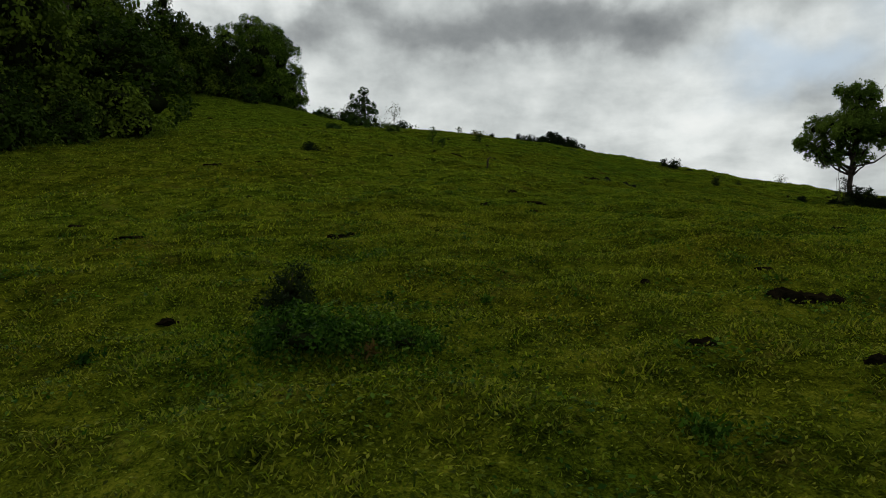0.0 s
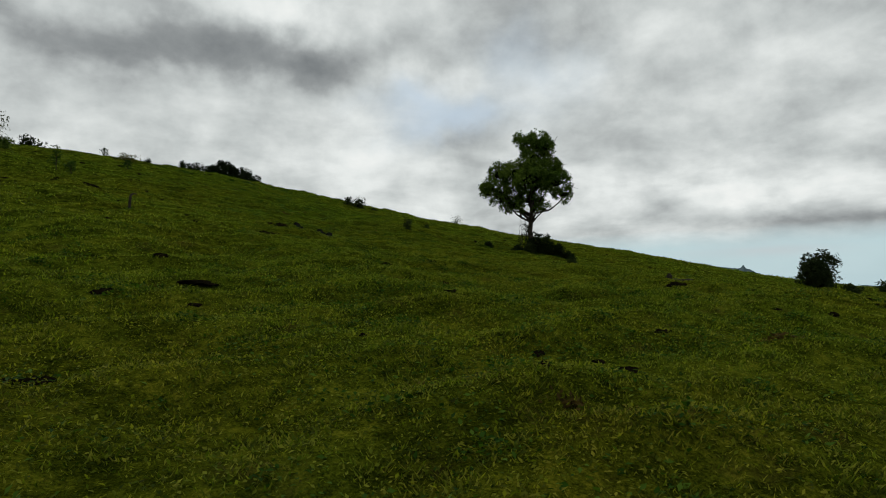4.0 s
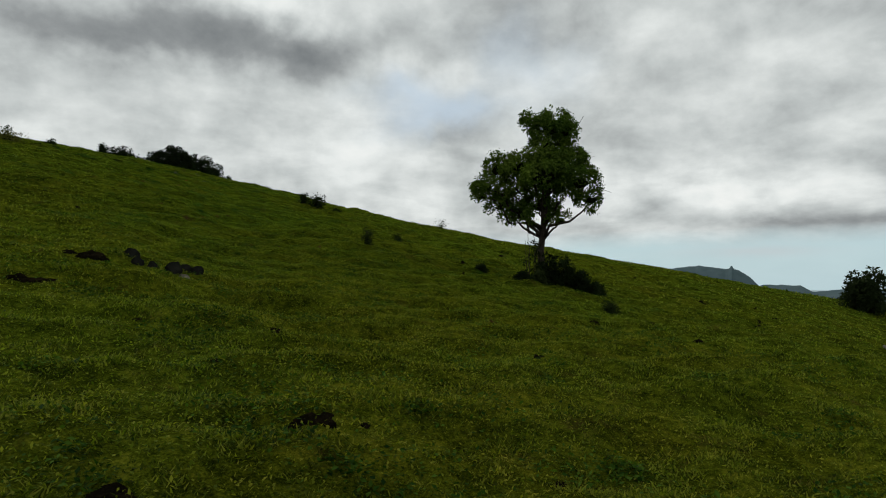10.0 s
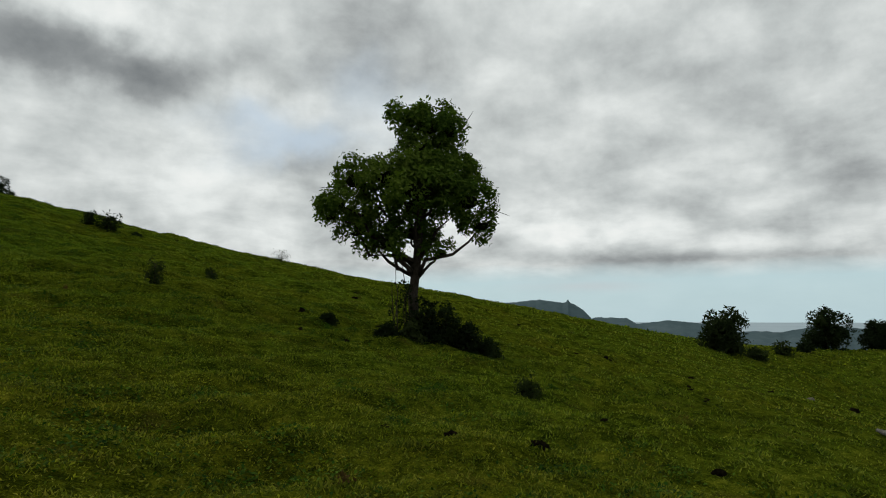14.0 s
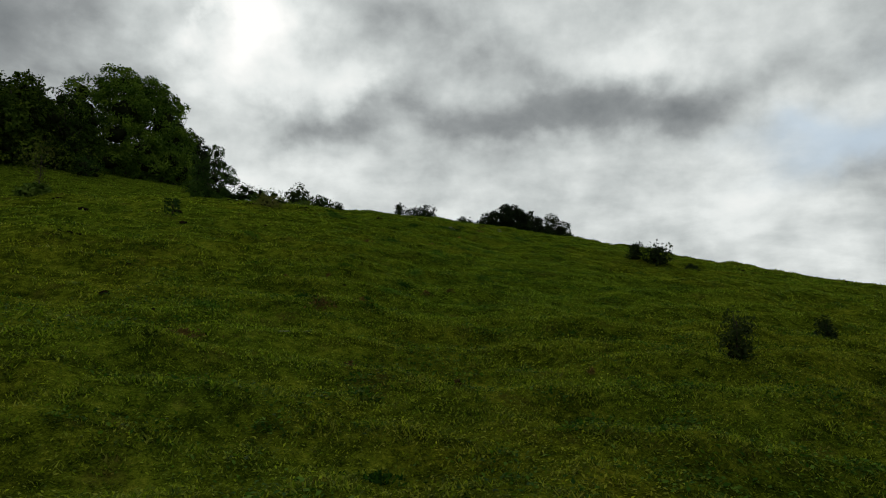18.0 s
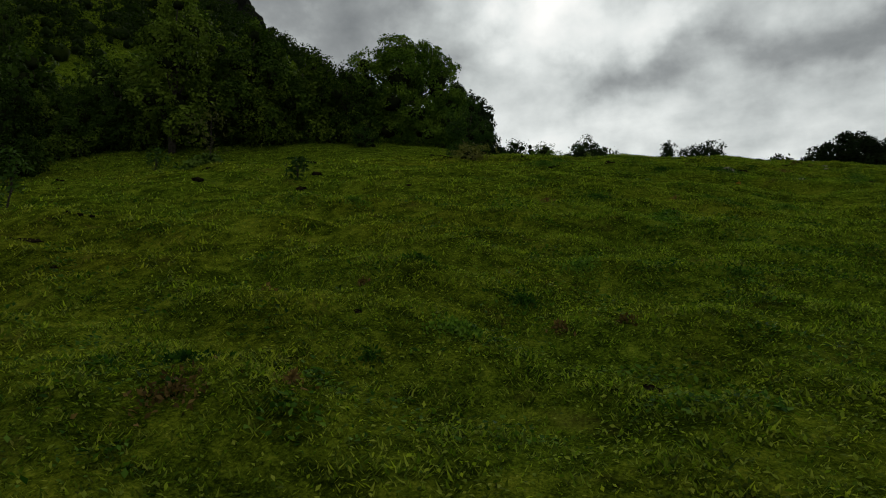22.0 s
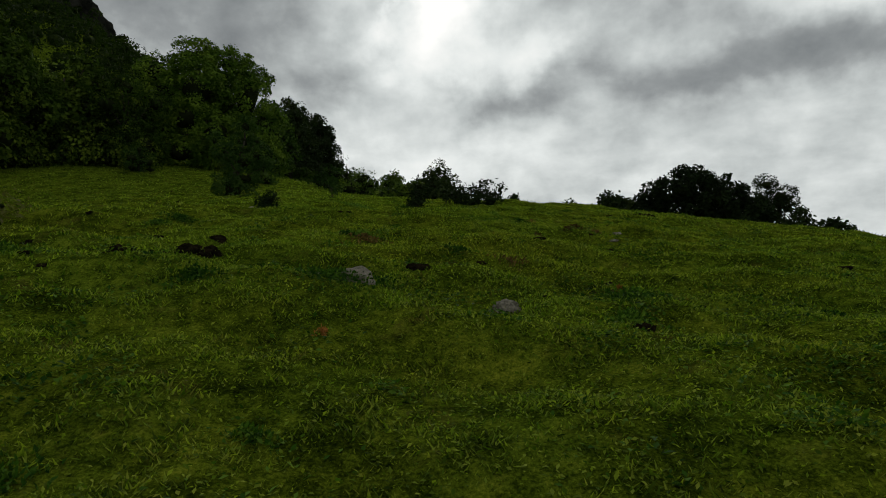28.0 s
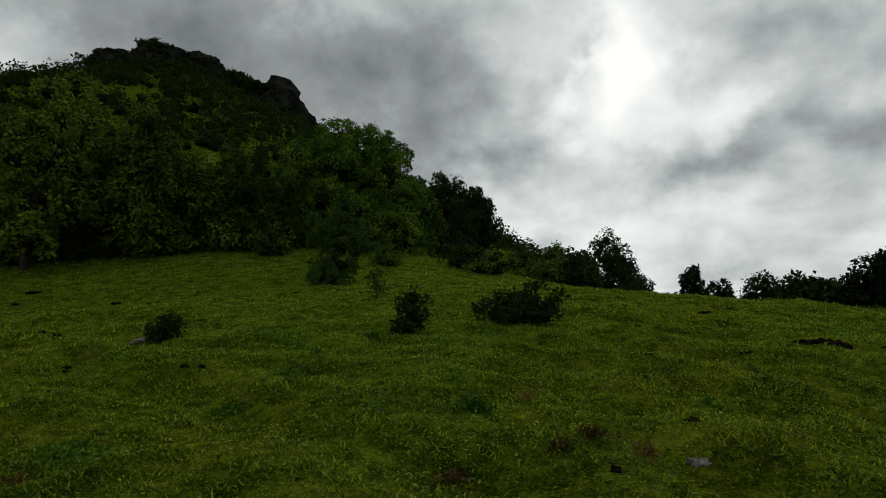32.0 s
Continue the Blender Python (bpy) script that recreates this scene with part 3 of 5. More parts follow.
# ---------------------------------------------------------------- the lone tree on the slope
def lone_tree():
    # lobes across the slope (u), depth (v) and up
    side, deep = Vector((0.766, -0.643, 0)), Vector((0.643, 0.766, 0))
    plan = [(0.30, 0.0, 4.55, 0.62, 0.6, 0.50), (-0.10, 0.2, 4.75, 0.45, 0.5, 0.38), (0.75, -0.2, 4.40, 0.40, 0.45, 0.36), (0.28, 0.1, 4.05, 0.62, 0.6, 0.34), (0.80, 0.1, 3.70, 0.45, 0.5, 0.28), (0.20, -0.3, 3.50, 0.70, 0.6, 0.38),
            (-0.45, 0.0, 3.40, 0.90, 1.0, 0.46), (0.55, 0.2, 3.40, 0.90, 1.0, 0.50), (-1.20, 0.1, 3.40, 0.55, 0.6, 0.42), (-1.55, -0.2, 2.85, 0.42, 0.5, 0.28),
            (-0.95, 0.4, 2.75, 0.60, 0.7, 0.35), (1.10, -0.2, 2.90, 0.60, 0.7, 0.40), (1.40, 0.1, 2.42, 0.42, 0.5, 0.24), (0.10, -0.7, 3.00, 0.80, 0.7, 0.50), (0.10, 0.9, 3.00, 0.80, 0.7, 0.50),
            (-0.55, -0.1, 2.05, 0.50, 0.5, 0.30), (-0.05, 0.3, 2.30, 0.60, 0.6, 0.32), (0.55, 0.1, 1.88, 0.36, 0.3, 0.20), (-1.7, 0.1, 2.62, 0.36, 0.4, 0.18), (-1.15, 0.0, 2.28, 0.38, 0.4, 0.18), (-0.9, 0.2, 1.98, 0.28, 0.3, 0.13)]
    lobes = [(*(side * u + deep * v + Vector((0, 0, z))), a, b, c) for u, v, z, a, b, c in plan]
    t = thing("lone_tree", 16.36, 25.55, "lone broadleaf tree with a two-tiered dark crown on the slope", "tree", sink=0.05)
    rng = np.random.RandomState(5)
    bm = bmesh.new()
    w = lambda u, v, z: tuple(side * u + deep * v + Vector((0, 0, z)))
    limb(bm, [w(0, 0, -0.2), w(0.0, 0, 0.4), w(-0.03, 0, 1.0), w(0.05, 0, 1.6), w(0.12, 0, 2.4), w(0.2, 0, 3.3), w(0.28, 0, 4.6)], 0.145, 0.03, 9)
    trunk = part("trunk", bm, BARK, t, smooth=True)
    for lobe in lobes:
        bm = bmesh.new()
        z0 = min(max(1.35, lobe[2] - 1.2), 3.4)
        limb(bm, bent(w(0.06, 0, z0), lobe[:3], rng, 0.14, 5), 0.055, 0.012, 6)
        for _ in range(3):
            q = np.array(lobe[:3]) + rng.normal(0, 0.6, 3) * np.array(lobe[3:])
            limb(bm, bent(lobe[:3], tuple(q), rng, 0.2, 3), 0.016, 0.005, 4)
        part("limb", bm, BARK, trunk, smooth=True)
    part("crown", crown_mesh("crown", lobes, 40000, 0.088, 12, LEAF_LONE, 0.40, 0.5, 0.3), None, t)


lone_tree()

# scrub round its foot
for u, v, h, w, s in ((0.25, -0.25, 0.95, 0.7, 1), (0.62, -0.2, 0.95, 0.65, 2), (1.05, -0.2, 0.62, 0.55, 3), (1.45, -0.2, 0.42, 0.45, 4), (-0.5, -0.25, 0.3, 0.45, 5), (0.0, -0.4, 0.55, 0.5, 6)):
    x, y = 16.36 + 0.766 * u + 0.643 * v, 25.55 - 0.643 * u + 0.766 * v
    tree("scrub_bush", x, y, h, w, "dark scrubby bush at the foot of the lone tree", 40 + s, 0.085, 1700, LEAF_DARK, 0.1, group="scrub at the tree's foot", category="bush", core=0.5)


def vine():
    """A ragged climber hanging beside the trunk."""
    t = thing("climbing_vine", 16.36 - 0.766 * 0.22, 25.55 + 0.643 * 0.22, "ragged dark climber beside the lone tree's trunk", "vine")
    rng = np.random.RandomState(9)
    for k in range(7):
        bm = bmesh.new()
        x, y = rng.normal(0, 0.09), rng.normal(0, 0.09)
        limb(bm, bent((x, y, -0.05), (x + rng.normal(0, 0.08), y + rng.normal(0, 0.08), rng.uniform(0.9, 1.9)), rng, 0.1, 6), 0.014, 0.005, 5)
        part("stem", bm, BARK, t)
    part("foliage", crown_mesh("foliage", [(0, 0, 0.4, 0.22, 0.22, 0.4), (0.02, 0, 1.0, 0.15, 0.15, 0.35)], 420, 0.08, 10, LEAF_DARK, 0), None, t)


vine()

# far trees on the falling slope
for x, y, h, w, s in ((48.7, 33.5, 2.7, 2.9, 1), (66.7, 32.7, 3.4, 3.3, 2), (72.5, 30.5, 2.9, 3.0, 3), (76, 30.0, 3.3, 3.2, 4), (80, 28.5, 3.0, 3.4, 5), (51.5, 32.4, 0.6, 1.4, 6), (57.0, 32.6, 1.0, 1.0, 7), (61, 32.5, 0.9, 0.9, 8)):
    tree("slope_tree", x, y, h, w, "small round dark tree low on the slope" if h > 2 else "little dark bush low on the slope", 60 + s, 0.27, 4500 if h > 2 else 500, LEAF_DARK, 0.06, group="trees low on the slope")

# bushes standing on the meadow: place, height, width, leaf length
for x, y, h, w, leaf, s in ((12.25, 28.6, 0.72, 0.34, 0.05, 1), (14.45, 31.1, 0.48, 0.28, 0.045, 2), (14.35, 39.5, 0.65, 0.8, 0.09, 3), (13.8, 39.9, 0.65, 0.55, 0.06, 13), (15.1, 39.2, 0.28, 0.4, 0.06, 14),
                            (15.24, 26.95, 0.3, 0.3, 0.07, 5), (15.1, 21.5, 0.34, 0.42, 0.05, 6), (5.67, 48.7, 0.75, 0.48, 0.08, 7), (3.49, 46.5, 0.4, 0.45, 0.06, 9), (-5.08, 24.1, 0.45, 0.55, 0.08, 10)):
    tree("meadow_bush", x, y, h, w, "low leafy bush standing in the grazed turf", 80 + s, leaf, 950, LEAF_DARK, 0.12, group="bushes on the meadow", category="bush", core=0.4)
SPREAD = [(-0.42, 0.1, 0.22, 0.30, 0.3, 0.24), (0.0, 0.0, 0.22, 0.42, 0.36, 0.28), (0.36, 0.05, 0.24, 0.32, 0.3, 0.28), (0.60, 0, 0.46, 0.13, 0.13, 0.14), (-0.62, 0, 0.42, 0.11, 0.11, 0.13), (0.10, 0, 0.56, 0.13, 0.13, 0.12), (-0.2, 0.05, 0.46, 0.14, 0.14, 0.12), (0.36, 0, 0.55, 0.13, 0.13, 0.12)]
# dark leaf colour stands for the bush's backlit silhouette
tree("spreading_bush", 6.49, 50.05, 0.8, 1.4, "spreading bush with several leafy stems on the meadow", 91, 0.080, 2200, LEAF_DARK, lobes=SPREAD, category="bush", core=0.45, open_limbs=True)
tree("yellowing_shrub", 2.15, 42.1, 0.45, 1.1, "sparse low shrub with yellowing leaves", 92, 0.08, 900, LEAF_DRY, 0.05, category="shrub", core=0.3)
tree("twiggy_bush", 21.4, 40.4, 0.65, 1.0, "sparse twiggy bush on the brow of the slope", 93, 0.05, 700, LEAF_DARK, 0.1, category="bush", core=0)

# bushes out on the upper slope
for x, y, h, w, s in ((-7.0, 40.4, 0.35, 0.8, 2), (-19.8, 65.0, 1.7, 2.6, 3), (-3.1, 38.0, 0.32, 0.9, 8), (-8.46, 71.0, 1.6, 3.4, 4), (-10.5, 72.0, 1.5, 3.0, 5), (-12.5, 67, 1.2, 2.0, 7)):
    tree("slope_bush", x, y, h, w, "rounded green bush on the upper slope", 100 + s, 0.12, 1500, LEAF, 0.05, group="bushes on the upper slope", category="bush", core=0.5, slim=0.6)

# saplings: place, height, tone
for x, y, h, w, mat, s in ((-3.02, 38.0, 1.9, 1.0, LEAF_DRY, 1), (-4.6, 37.6, 0.9, 0.5, LEAF, 2), (-0.6, 32.5, 1.05, 0.5, LEAF, 3), (-0.1, 32.0, 0.6, 0.3, LEAF, 4), (1.96, 36.0, 0.5, 0.35, LEAF, 5), (1.2, 52.6, 0.7, 0.5, LEAF, 6)):
    tree("sapling", x, y, h, w, "thin young sapling with sparse leaves in the turf", 120 + s, 0.10, 170, mat, 0.3, group="saplings on the slope", category="sapling", core=0, trunk=0.018, open_limbs=True)

# trees and bushes along the brow, their backlit darkness put into the leaf colour
BROW = [(-1.4, 0, 0.5, 0.9, 1.0, 0.7), (0, 0, 0.5, 1.3, 1.3, 0.8), (1.7, 0, 0.4, 1.1, 1.0, 0.7), (2.6, 0, 0.4, 0.7, 0.7, 0.5), (0, 0, 1.4, 1.5, 1.4, 1.2), (-1.1, 0.2, 1.0, 1.0, 1.1, 1.0), (1.3, -0.2, 1.1, 1.2, 1.2, 0.9), (2.2, 0, 0.8, 0.9, 0.9, 0.7), (0.2, 0.3, 2.1, 0.9, 0.9, 0.6), (-1.2, 0, 0.1, 1.1, 1.0, 0.6), (0.4, 0, 0.1, 1.3, 1.2, 0.6), (2.1, 0, 0.1, 1.3, 1.0, 0.6)]
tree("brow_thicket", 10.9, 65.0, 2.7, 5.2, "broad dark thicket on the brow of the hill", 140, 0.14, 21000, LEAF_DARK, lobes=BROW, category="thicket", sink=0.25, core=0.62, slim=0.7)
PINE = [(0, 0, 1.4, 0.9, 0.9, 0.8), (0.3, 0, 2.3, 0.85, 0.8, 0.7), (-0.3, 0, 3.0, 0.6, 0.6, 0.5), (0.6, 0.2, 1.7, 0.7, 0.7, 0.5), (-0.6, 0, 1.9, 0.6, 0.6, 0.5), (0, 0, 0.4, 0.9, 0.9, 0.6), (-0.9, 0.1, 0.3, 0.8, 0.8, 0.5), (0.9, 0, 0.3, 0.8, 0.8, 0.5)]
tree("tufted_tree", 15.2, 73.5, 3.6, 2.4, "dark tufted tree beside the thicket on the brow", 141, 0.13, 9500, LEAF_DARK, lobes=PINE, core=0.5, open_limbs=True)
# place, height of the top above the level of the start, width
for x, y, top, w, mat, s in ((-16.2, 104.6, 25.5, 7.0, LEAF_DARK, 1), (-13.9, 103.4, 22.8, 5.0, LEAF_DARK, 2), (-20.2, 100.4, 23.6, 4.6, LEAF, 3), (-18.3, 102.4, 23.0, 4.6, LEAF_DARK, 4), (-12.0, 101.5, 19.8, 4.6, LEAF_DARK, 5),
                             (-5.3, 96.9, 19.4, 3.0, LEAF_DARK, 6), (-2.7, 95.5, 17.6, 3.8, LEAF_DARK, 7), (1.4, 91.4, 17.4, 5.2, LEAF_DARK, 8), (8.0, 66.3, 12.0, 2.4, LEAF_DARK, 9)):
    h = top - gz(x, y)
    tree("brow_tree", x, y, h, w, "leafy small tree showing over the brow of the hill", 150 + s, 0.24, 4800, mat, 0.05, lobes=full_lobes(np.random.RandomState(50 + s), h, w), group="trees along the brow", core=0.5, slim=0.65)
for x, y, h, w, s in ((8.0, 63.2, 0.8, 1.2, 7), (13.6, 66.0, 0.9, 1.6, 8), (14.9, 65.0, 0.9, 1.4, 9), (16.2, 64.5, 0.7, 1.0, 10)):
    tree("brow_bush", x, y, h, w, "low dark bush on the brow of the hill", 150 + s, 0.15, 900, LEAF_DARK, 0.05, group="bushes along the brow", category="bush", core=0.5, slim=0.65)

# the dome-shaped tree at the wood's edge and its dark neighbours
DOME = [(2.4, -2.0, 1.4, 2.2, 2.2, 1.6), (-2.4, 2.6, 1.8, 2.2, 2.2, 1.8), (3.6, 0.6, 1.2, 1.8, 1.8, 1.6), (4.2, 1.6, 0.5, 1.3, 1.3, 1.2), (-1.8, -3.0, 1.5, 2.0, 1.8, 1.5), (0, 0, 6.0, 3.3, 3.3, 3.2), (-3.2, -1.6, 4.8, 2.7, 2.6, 2.6), (2.2, 1.1, 4.9, 2.7, 2.7, 2.8), (0.9, -2.4, 4.5, 2.6, 2.4, 2.6),
        (-1.2, 2.4, 5.0, 2.6, 2.6, 2.6), (3.1, 2.0, 2.9, 2.0, 2.0, 2.0), (-4.0, -2.2, 2.6, 1.9, 1.9, 1.7), (0.5, -2.8, 2.4, 2.4, 1.8, 1.8), (-0.9, -0.8, 7.8, 2.1, 2.1, 1.4), (-3.0, -2.4, 6.4, 1.7, 1.7, 1.4), (1.7, 1.7, 6.7, 1.9, 1.9, 1.5), (0.8, 0.8, 7.6, 1.9, 1.9, 1.2), (3.4, 2.6, 0.3, 1.5, 1.5, 1.4), (2.8, -1.2, 0.0, 2.2, 2.2, 1.3), (0, -3.0, 0.0, 2.2, 1.8, 1.3)]
tree("dome_tree", -21.3, 72.5, 10, 11, "large dome-shaped green tree at the edge of the wood", 7, 0.17, 52000, LEAF_DOME, lobes=DOME, core=0.55, slim=0.75, sink=-0.55, ragged=0.05)
tree("shoulder_tree", -22.2, 80, 26.0 - gz(-22.2, 80), 6.4, "leafy tree between the dome-shaped tree and darker trees", 165, 0.22, 7000, LEAF, lobes=full_lobes(np.random.RandomState(66), 26.0 - gz(-22.2, 80), 6.4, 0.15), core=0.5, slim=0.75)
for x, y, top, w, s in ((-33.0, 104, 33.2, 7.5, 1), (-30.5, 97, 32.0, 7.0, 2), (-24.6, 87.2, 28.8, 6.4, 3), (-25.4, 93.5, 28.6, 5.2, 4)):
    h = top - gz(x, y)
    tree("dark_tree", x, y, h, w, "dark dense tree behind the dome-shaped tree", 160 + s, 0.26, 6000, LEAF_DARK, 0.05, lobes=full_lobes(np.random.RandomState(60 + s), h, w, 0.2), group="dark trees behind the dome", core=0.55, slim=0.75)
for x, y, h, w, s in ((-26, 103, 2.4, 4.2, 1), (-23, 98.5, 2.0, 4.0, 2), (-19.5, 94, 1.9, 3.6, 3), (-16.5, 90, 1.8, 3.4, 4), (-13.5, 86, 1.7, 3.2, 5), (-10.5, 82, 1.8, 3.2, 6), (-7.5, 78, 1.9, 3.2, 7), (-5.0, 75, 2.0, 3.0, 8), (-18.5, 81, 1.4, 2.0, 9), (-15.5, 79, 1.3, 1.8, 10)):
    tree("slope_shrub", x, y, h, w, "dense dark shrub on the slope below the wood", 170 + s, 0.2, 2000, LEAF_WOOD if s % 2 else LEAF_DARK, 0.02, group="shrubs below the wood", category="shrub", core=0.6, slim=0.7)
EDGE_TREE = [(0, 0, 0.45, 1.15, 1.1, 0.6), (-0.4, 0.2, 0.9, 0.8, 0.8, 0.5), (0.5, 0.2, 1.0, 0.7, 0.7, 0.5), (0.3, 0.3, 1.8, 0.95, 0.9, 0.65), (-0.45, 0.0, 2.2, 0.6, 0.6, 0.5), (0.9, 0.5, 2.1, 0.7, 0.7, 0.5), (1.2, 0.8, 1.7, 0.5, 0.5, 0.4),
             (0.25, 0.3, 2.75, 0.65, 0.65, 0.5), (0.35, 0.35, 3.45, 0.48, 0.48, 0.55), (-0.75, -0.4, 2.75, 0.28, 0.28, 0.4), (0.8, 0.6, 2.8, 0.32, 0.32, 0.35)]
tree("edge_tree", -8.0, 59.2, 4.2, 3.0, "small leafy tree with a bushy foot before the wood", 8, 0.10, 11000, LEAF, lobes=EDGE_TREE, core=0.45, slim=0.6, open_limbs=True)

# the wood: trees along its edge and behind, and scrub in front
EDGE = [(-13, 4), (-13.2, 19), (-13, 27.5), (-18.5, 33), (-27, 42), (-34, 51), (-30, 56.5), (-26, 61.5), (-21.5, 66), (-23, 70)]


def along(s):
    """A place on the wood's edge, s from 0 to 1, and the way into the wood."""
    k = min(int(s * (len(EDGE) - 1)), len(EDGE) - 2)
    f = s * (len(EDGE) - 1) - k
    a, b = Vector(EDGE[k]), Vector(EDGE[k + 1])
    d = (b - a).normalized()
    return a + (b - a) * f, Vector((-d.y, d.x))


def wood():
    rng = np.random.RandomState(21)
    kinds = []
    for i in range(6):
        h, w = rng.uniform(6.0, 9.0), rng.uniform(5.0, 7.0)
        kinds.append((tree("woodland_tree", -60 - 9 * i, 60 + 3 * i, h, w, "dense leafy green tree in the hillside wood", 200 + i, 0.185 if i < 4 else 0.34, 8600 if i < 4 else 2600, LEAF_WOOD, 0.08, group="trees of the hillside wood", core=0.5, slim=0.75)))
    shrubs = []
    for i in range(4):
        h, w = rng.uniform(2.0, 3.2), rng.uniform(2.6, 3.6)
        shrubs.append(tree("edge_shrub", -62 - 7 * i, 50, h, w, "dense shrub along the edge of the wood", 230 + i, 0.165, 2500, LEAF_WOOD, 0.02, group="shrubs along the wood", category="shrub", core=0.5, slim=0.7))

    def put(ob, x, y, size):
        m = Matrix.LocRotScale((x, y, gz(x, y) - 0.25), Euler((0, 0, rng.uniform(0, 6.28))), None)
        c = copy_thing(ob, m)
        c.scale = (size, size, size * rng.uniform(0.85, 1.15))
    for row, (inset, n, lo, hi) in enumerate(((2.8, 26, 0.55, 0.9), (6.5, 24, 0.75, 1.1), (11, 22, 0.85, 1.2), (16, 20, 0.9, 1.3), (23, 20, 0.9, 1.3), (31, 20, 0.9, 1.3), (40, 20, 0.9, 1.3))):
        for i in range(n):
            p, inn = along((i + rng.uniform(0.1, 0.9)) / n)
            p = p + inn * (inset + rng.uniform(-1.5, 1.5))
            if math.hypot(p.x + 20.8, p.y - 72.8) < 6.0:
                continue
            put(kinds[rng.randint(4) if inset < 9 else 4 + rng.randint(2)], p.x, p.y, rng.uniform(lo, hi))
    for x, y, size in ((-16.2, 24, 1.05), (-15.6, 28.5, 1.1), (-18.5, 31.5, 1.2), (-21, 36, 1.25), (-18.5, 19, 1.1), (-24, 31, 1.3), (-25.5, 64.5, 0.9), (-22.5, 66.5, 0.85), (-27, 61, 0.95)):
        put(kinds[rng.randint(4)], x, y, size)
    # tall trees that stand over the rest
    for x, y, top, w, k in ((-27, 60.5, 25.6, 8.0, 1), (-25.8, 65.5, 24.0, 6.0, 2), (-25.6, 69.0, 23.0, 5.5, 3), (-29.5, 55.5, 26.5, 8.0, 4), (-33, 58, 29.0, 8.0, 5)):
        h = top - gz(x, y)
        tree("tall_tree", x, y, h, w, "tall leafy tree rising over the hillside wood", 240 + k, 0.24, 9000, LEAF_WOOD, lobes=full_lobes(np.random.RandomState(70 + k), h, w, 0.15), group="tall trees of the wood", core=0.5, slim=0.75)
    for i in range(64):
        p, inn = along((i + rng.uniform(0.1, 0.9)) / 64)
        p = p + inn * rng.uniform(0.0, 1.6)
        put(shrubs[rng.randint(4)], p.x, p.y, rng.uniform(0.6, 1.05))


wood()


# ---------------------------------------------------------------- woods on the mountain flank, and distance
def mountain_woods():
    rng = np.random.RandomState(31)
    x, y = rng.uniform(-330, -35, 7000), rng.uniform(10, 260, 7000)
    z = ground_z(x, y)
    d = np.hypot(x - 11, y - 44)
    gap = np.array([noise.noise((a * 0.03, b * 0.03, 0)) for a, b in zip(x, y)])
    keep = (d > 66) & (z > 18) & (gap > -0.25) & (x * 0.62 + y < 150 + rng.uniform(0, 90, 7000))
    vs, fs, base = [], [], 0
    for x, y, z, d in list(zip(x[keep], y[keep], z[keep], d[keep]))[:2600]:
        r = rng.uniform(1.2, 3.2) * (1 + d / 600)
        n = 150 if d < 130 else 60
        k = 7
        dd = rng.normal(0, 1, (k, 3))
        dd[:, 2] = abs(dd[:, 2])
        dd /= np.linalg.norm(dd, axis=1)[:, None]
        c = np.array((x, y, z + r * 0.35)) + dd * r * np.array((0.65, 0.65, 0.55))
        pick = rng.randint(0, k, n)
        o = rng.normal(0, 1, (n, 3)) + dd[pick] * 0.7
        o[:, 2] += 0.4
        o /= np.linalg.norm(o, axis=1)[:, None]
        v, f = shell_leaves(c[pick] + o * r * rng.uniform(0.32, 0.5, (n, 1)), o, 0.36 if d < 130 else 0.7, rng, 0.8)
        vs.append(v), fs.append(f + base)
        base += len(v)
        v, f = ball(rng, np.array((x, y, z + r * 0.3)), np.array((r, r, r * 0.8)) * 0.5, 4)
        vs.append(v), fs.append(f + base)
        base += len(v)
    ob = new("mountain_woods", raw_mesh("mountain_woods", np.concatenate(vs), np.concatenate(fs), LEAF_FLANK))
    tagged(ob, "green scrub and trees covering the mountain flank", "woods", kind="stuff")


mountain_woods()


def crag(x, y, w, h, seed, label):
    """A weathered rock tower, cleft and bushy at its foot."""
    rng = np.random.RandomState(seed)
    bm = bmesh.new()
    bmesh.ops.create_icosphere(bm, subdivisions=4, radius=1.0)
    for v in bm.verts:
        n = 0.6 * noise.fractal(v.co * 1.3 + Vector((seed, 0, 0)), 1.0, 2.1, 5)
        cl = abs(noise.noise(Vector((v.co.x * 3.1 + seed, v.co.y * 3.1, v.co.z * 0.8))))
        k = 1 + 0.30 * n - 0.28 * (0.3 - min(cl, 0.3)) / 0.3
        q = Vector([math.copysign(abs(c) ** (0.6 if seed < 4 else 0.8), c) for c in v.co])
        top = 1 - 0.22 * max(v.co.z, 0)
        v.co = Vector((q.x * w * 0.5 * k * top, q.y * w * 0.5 * k * top, q.z * h * (0.85 + 0.25 * n)))
    me = bpy.data.meshes.new("crag")
    bm.to_mesh(me)
    bm.free()
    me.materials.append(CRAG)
    ob = new("crag", me)
    ob.matrix_basis = pose(x, y, gz(x, y) - 0.15 * h, 0, 0, rng.uniform(0, 360))
    tagged(ob, label, "rock", group="crags on the mountain")


# place, width and height of the top
for x, y, w, top, s in ((-194, 185, 25, 132, 1), (-186.5, 194, 12, 119, 2), (-200, 175.5, 15, 130, 3), (-204, 170, 18, 131, 4), (-210, 159, 22, 136, 5), (-216, 147, 24, 137, 6), (-197.5, 180, 9, 119, 7), (-223, 133, 20, 129, 8)):
    x, y = x + 2.4, y + 2.6
    crag(x, y, w, (top - gz(x, y)) / 0.9, s, "dark weathered rock tower on the mountain ridge" if s < 4 else "dark rock outcrop on the mountain ridge")


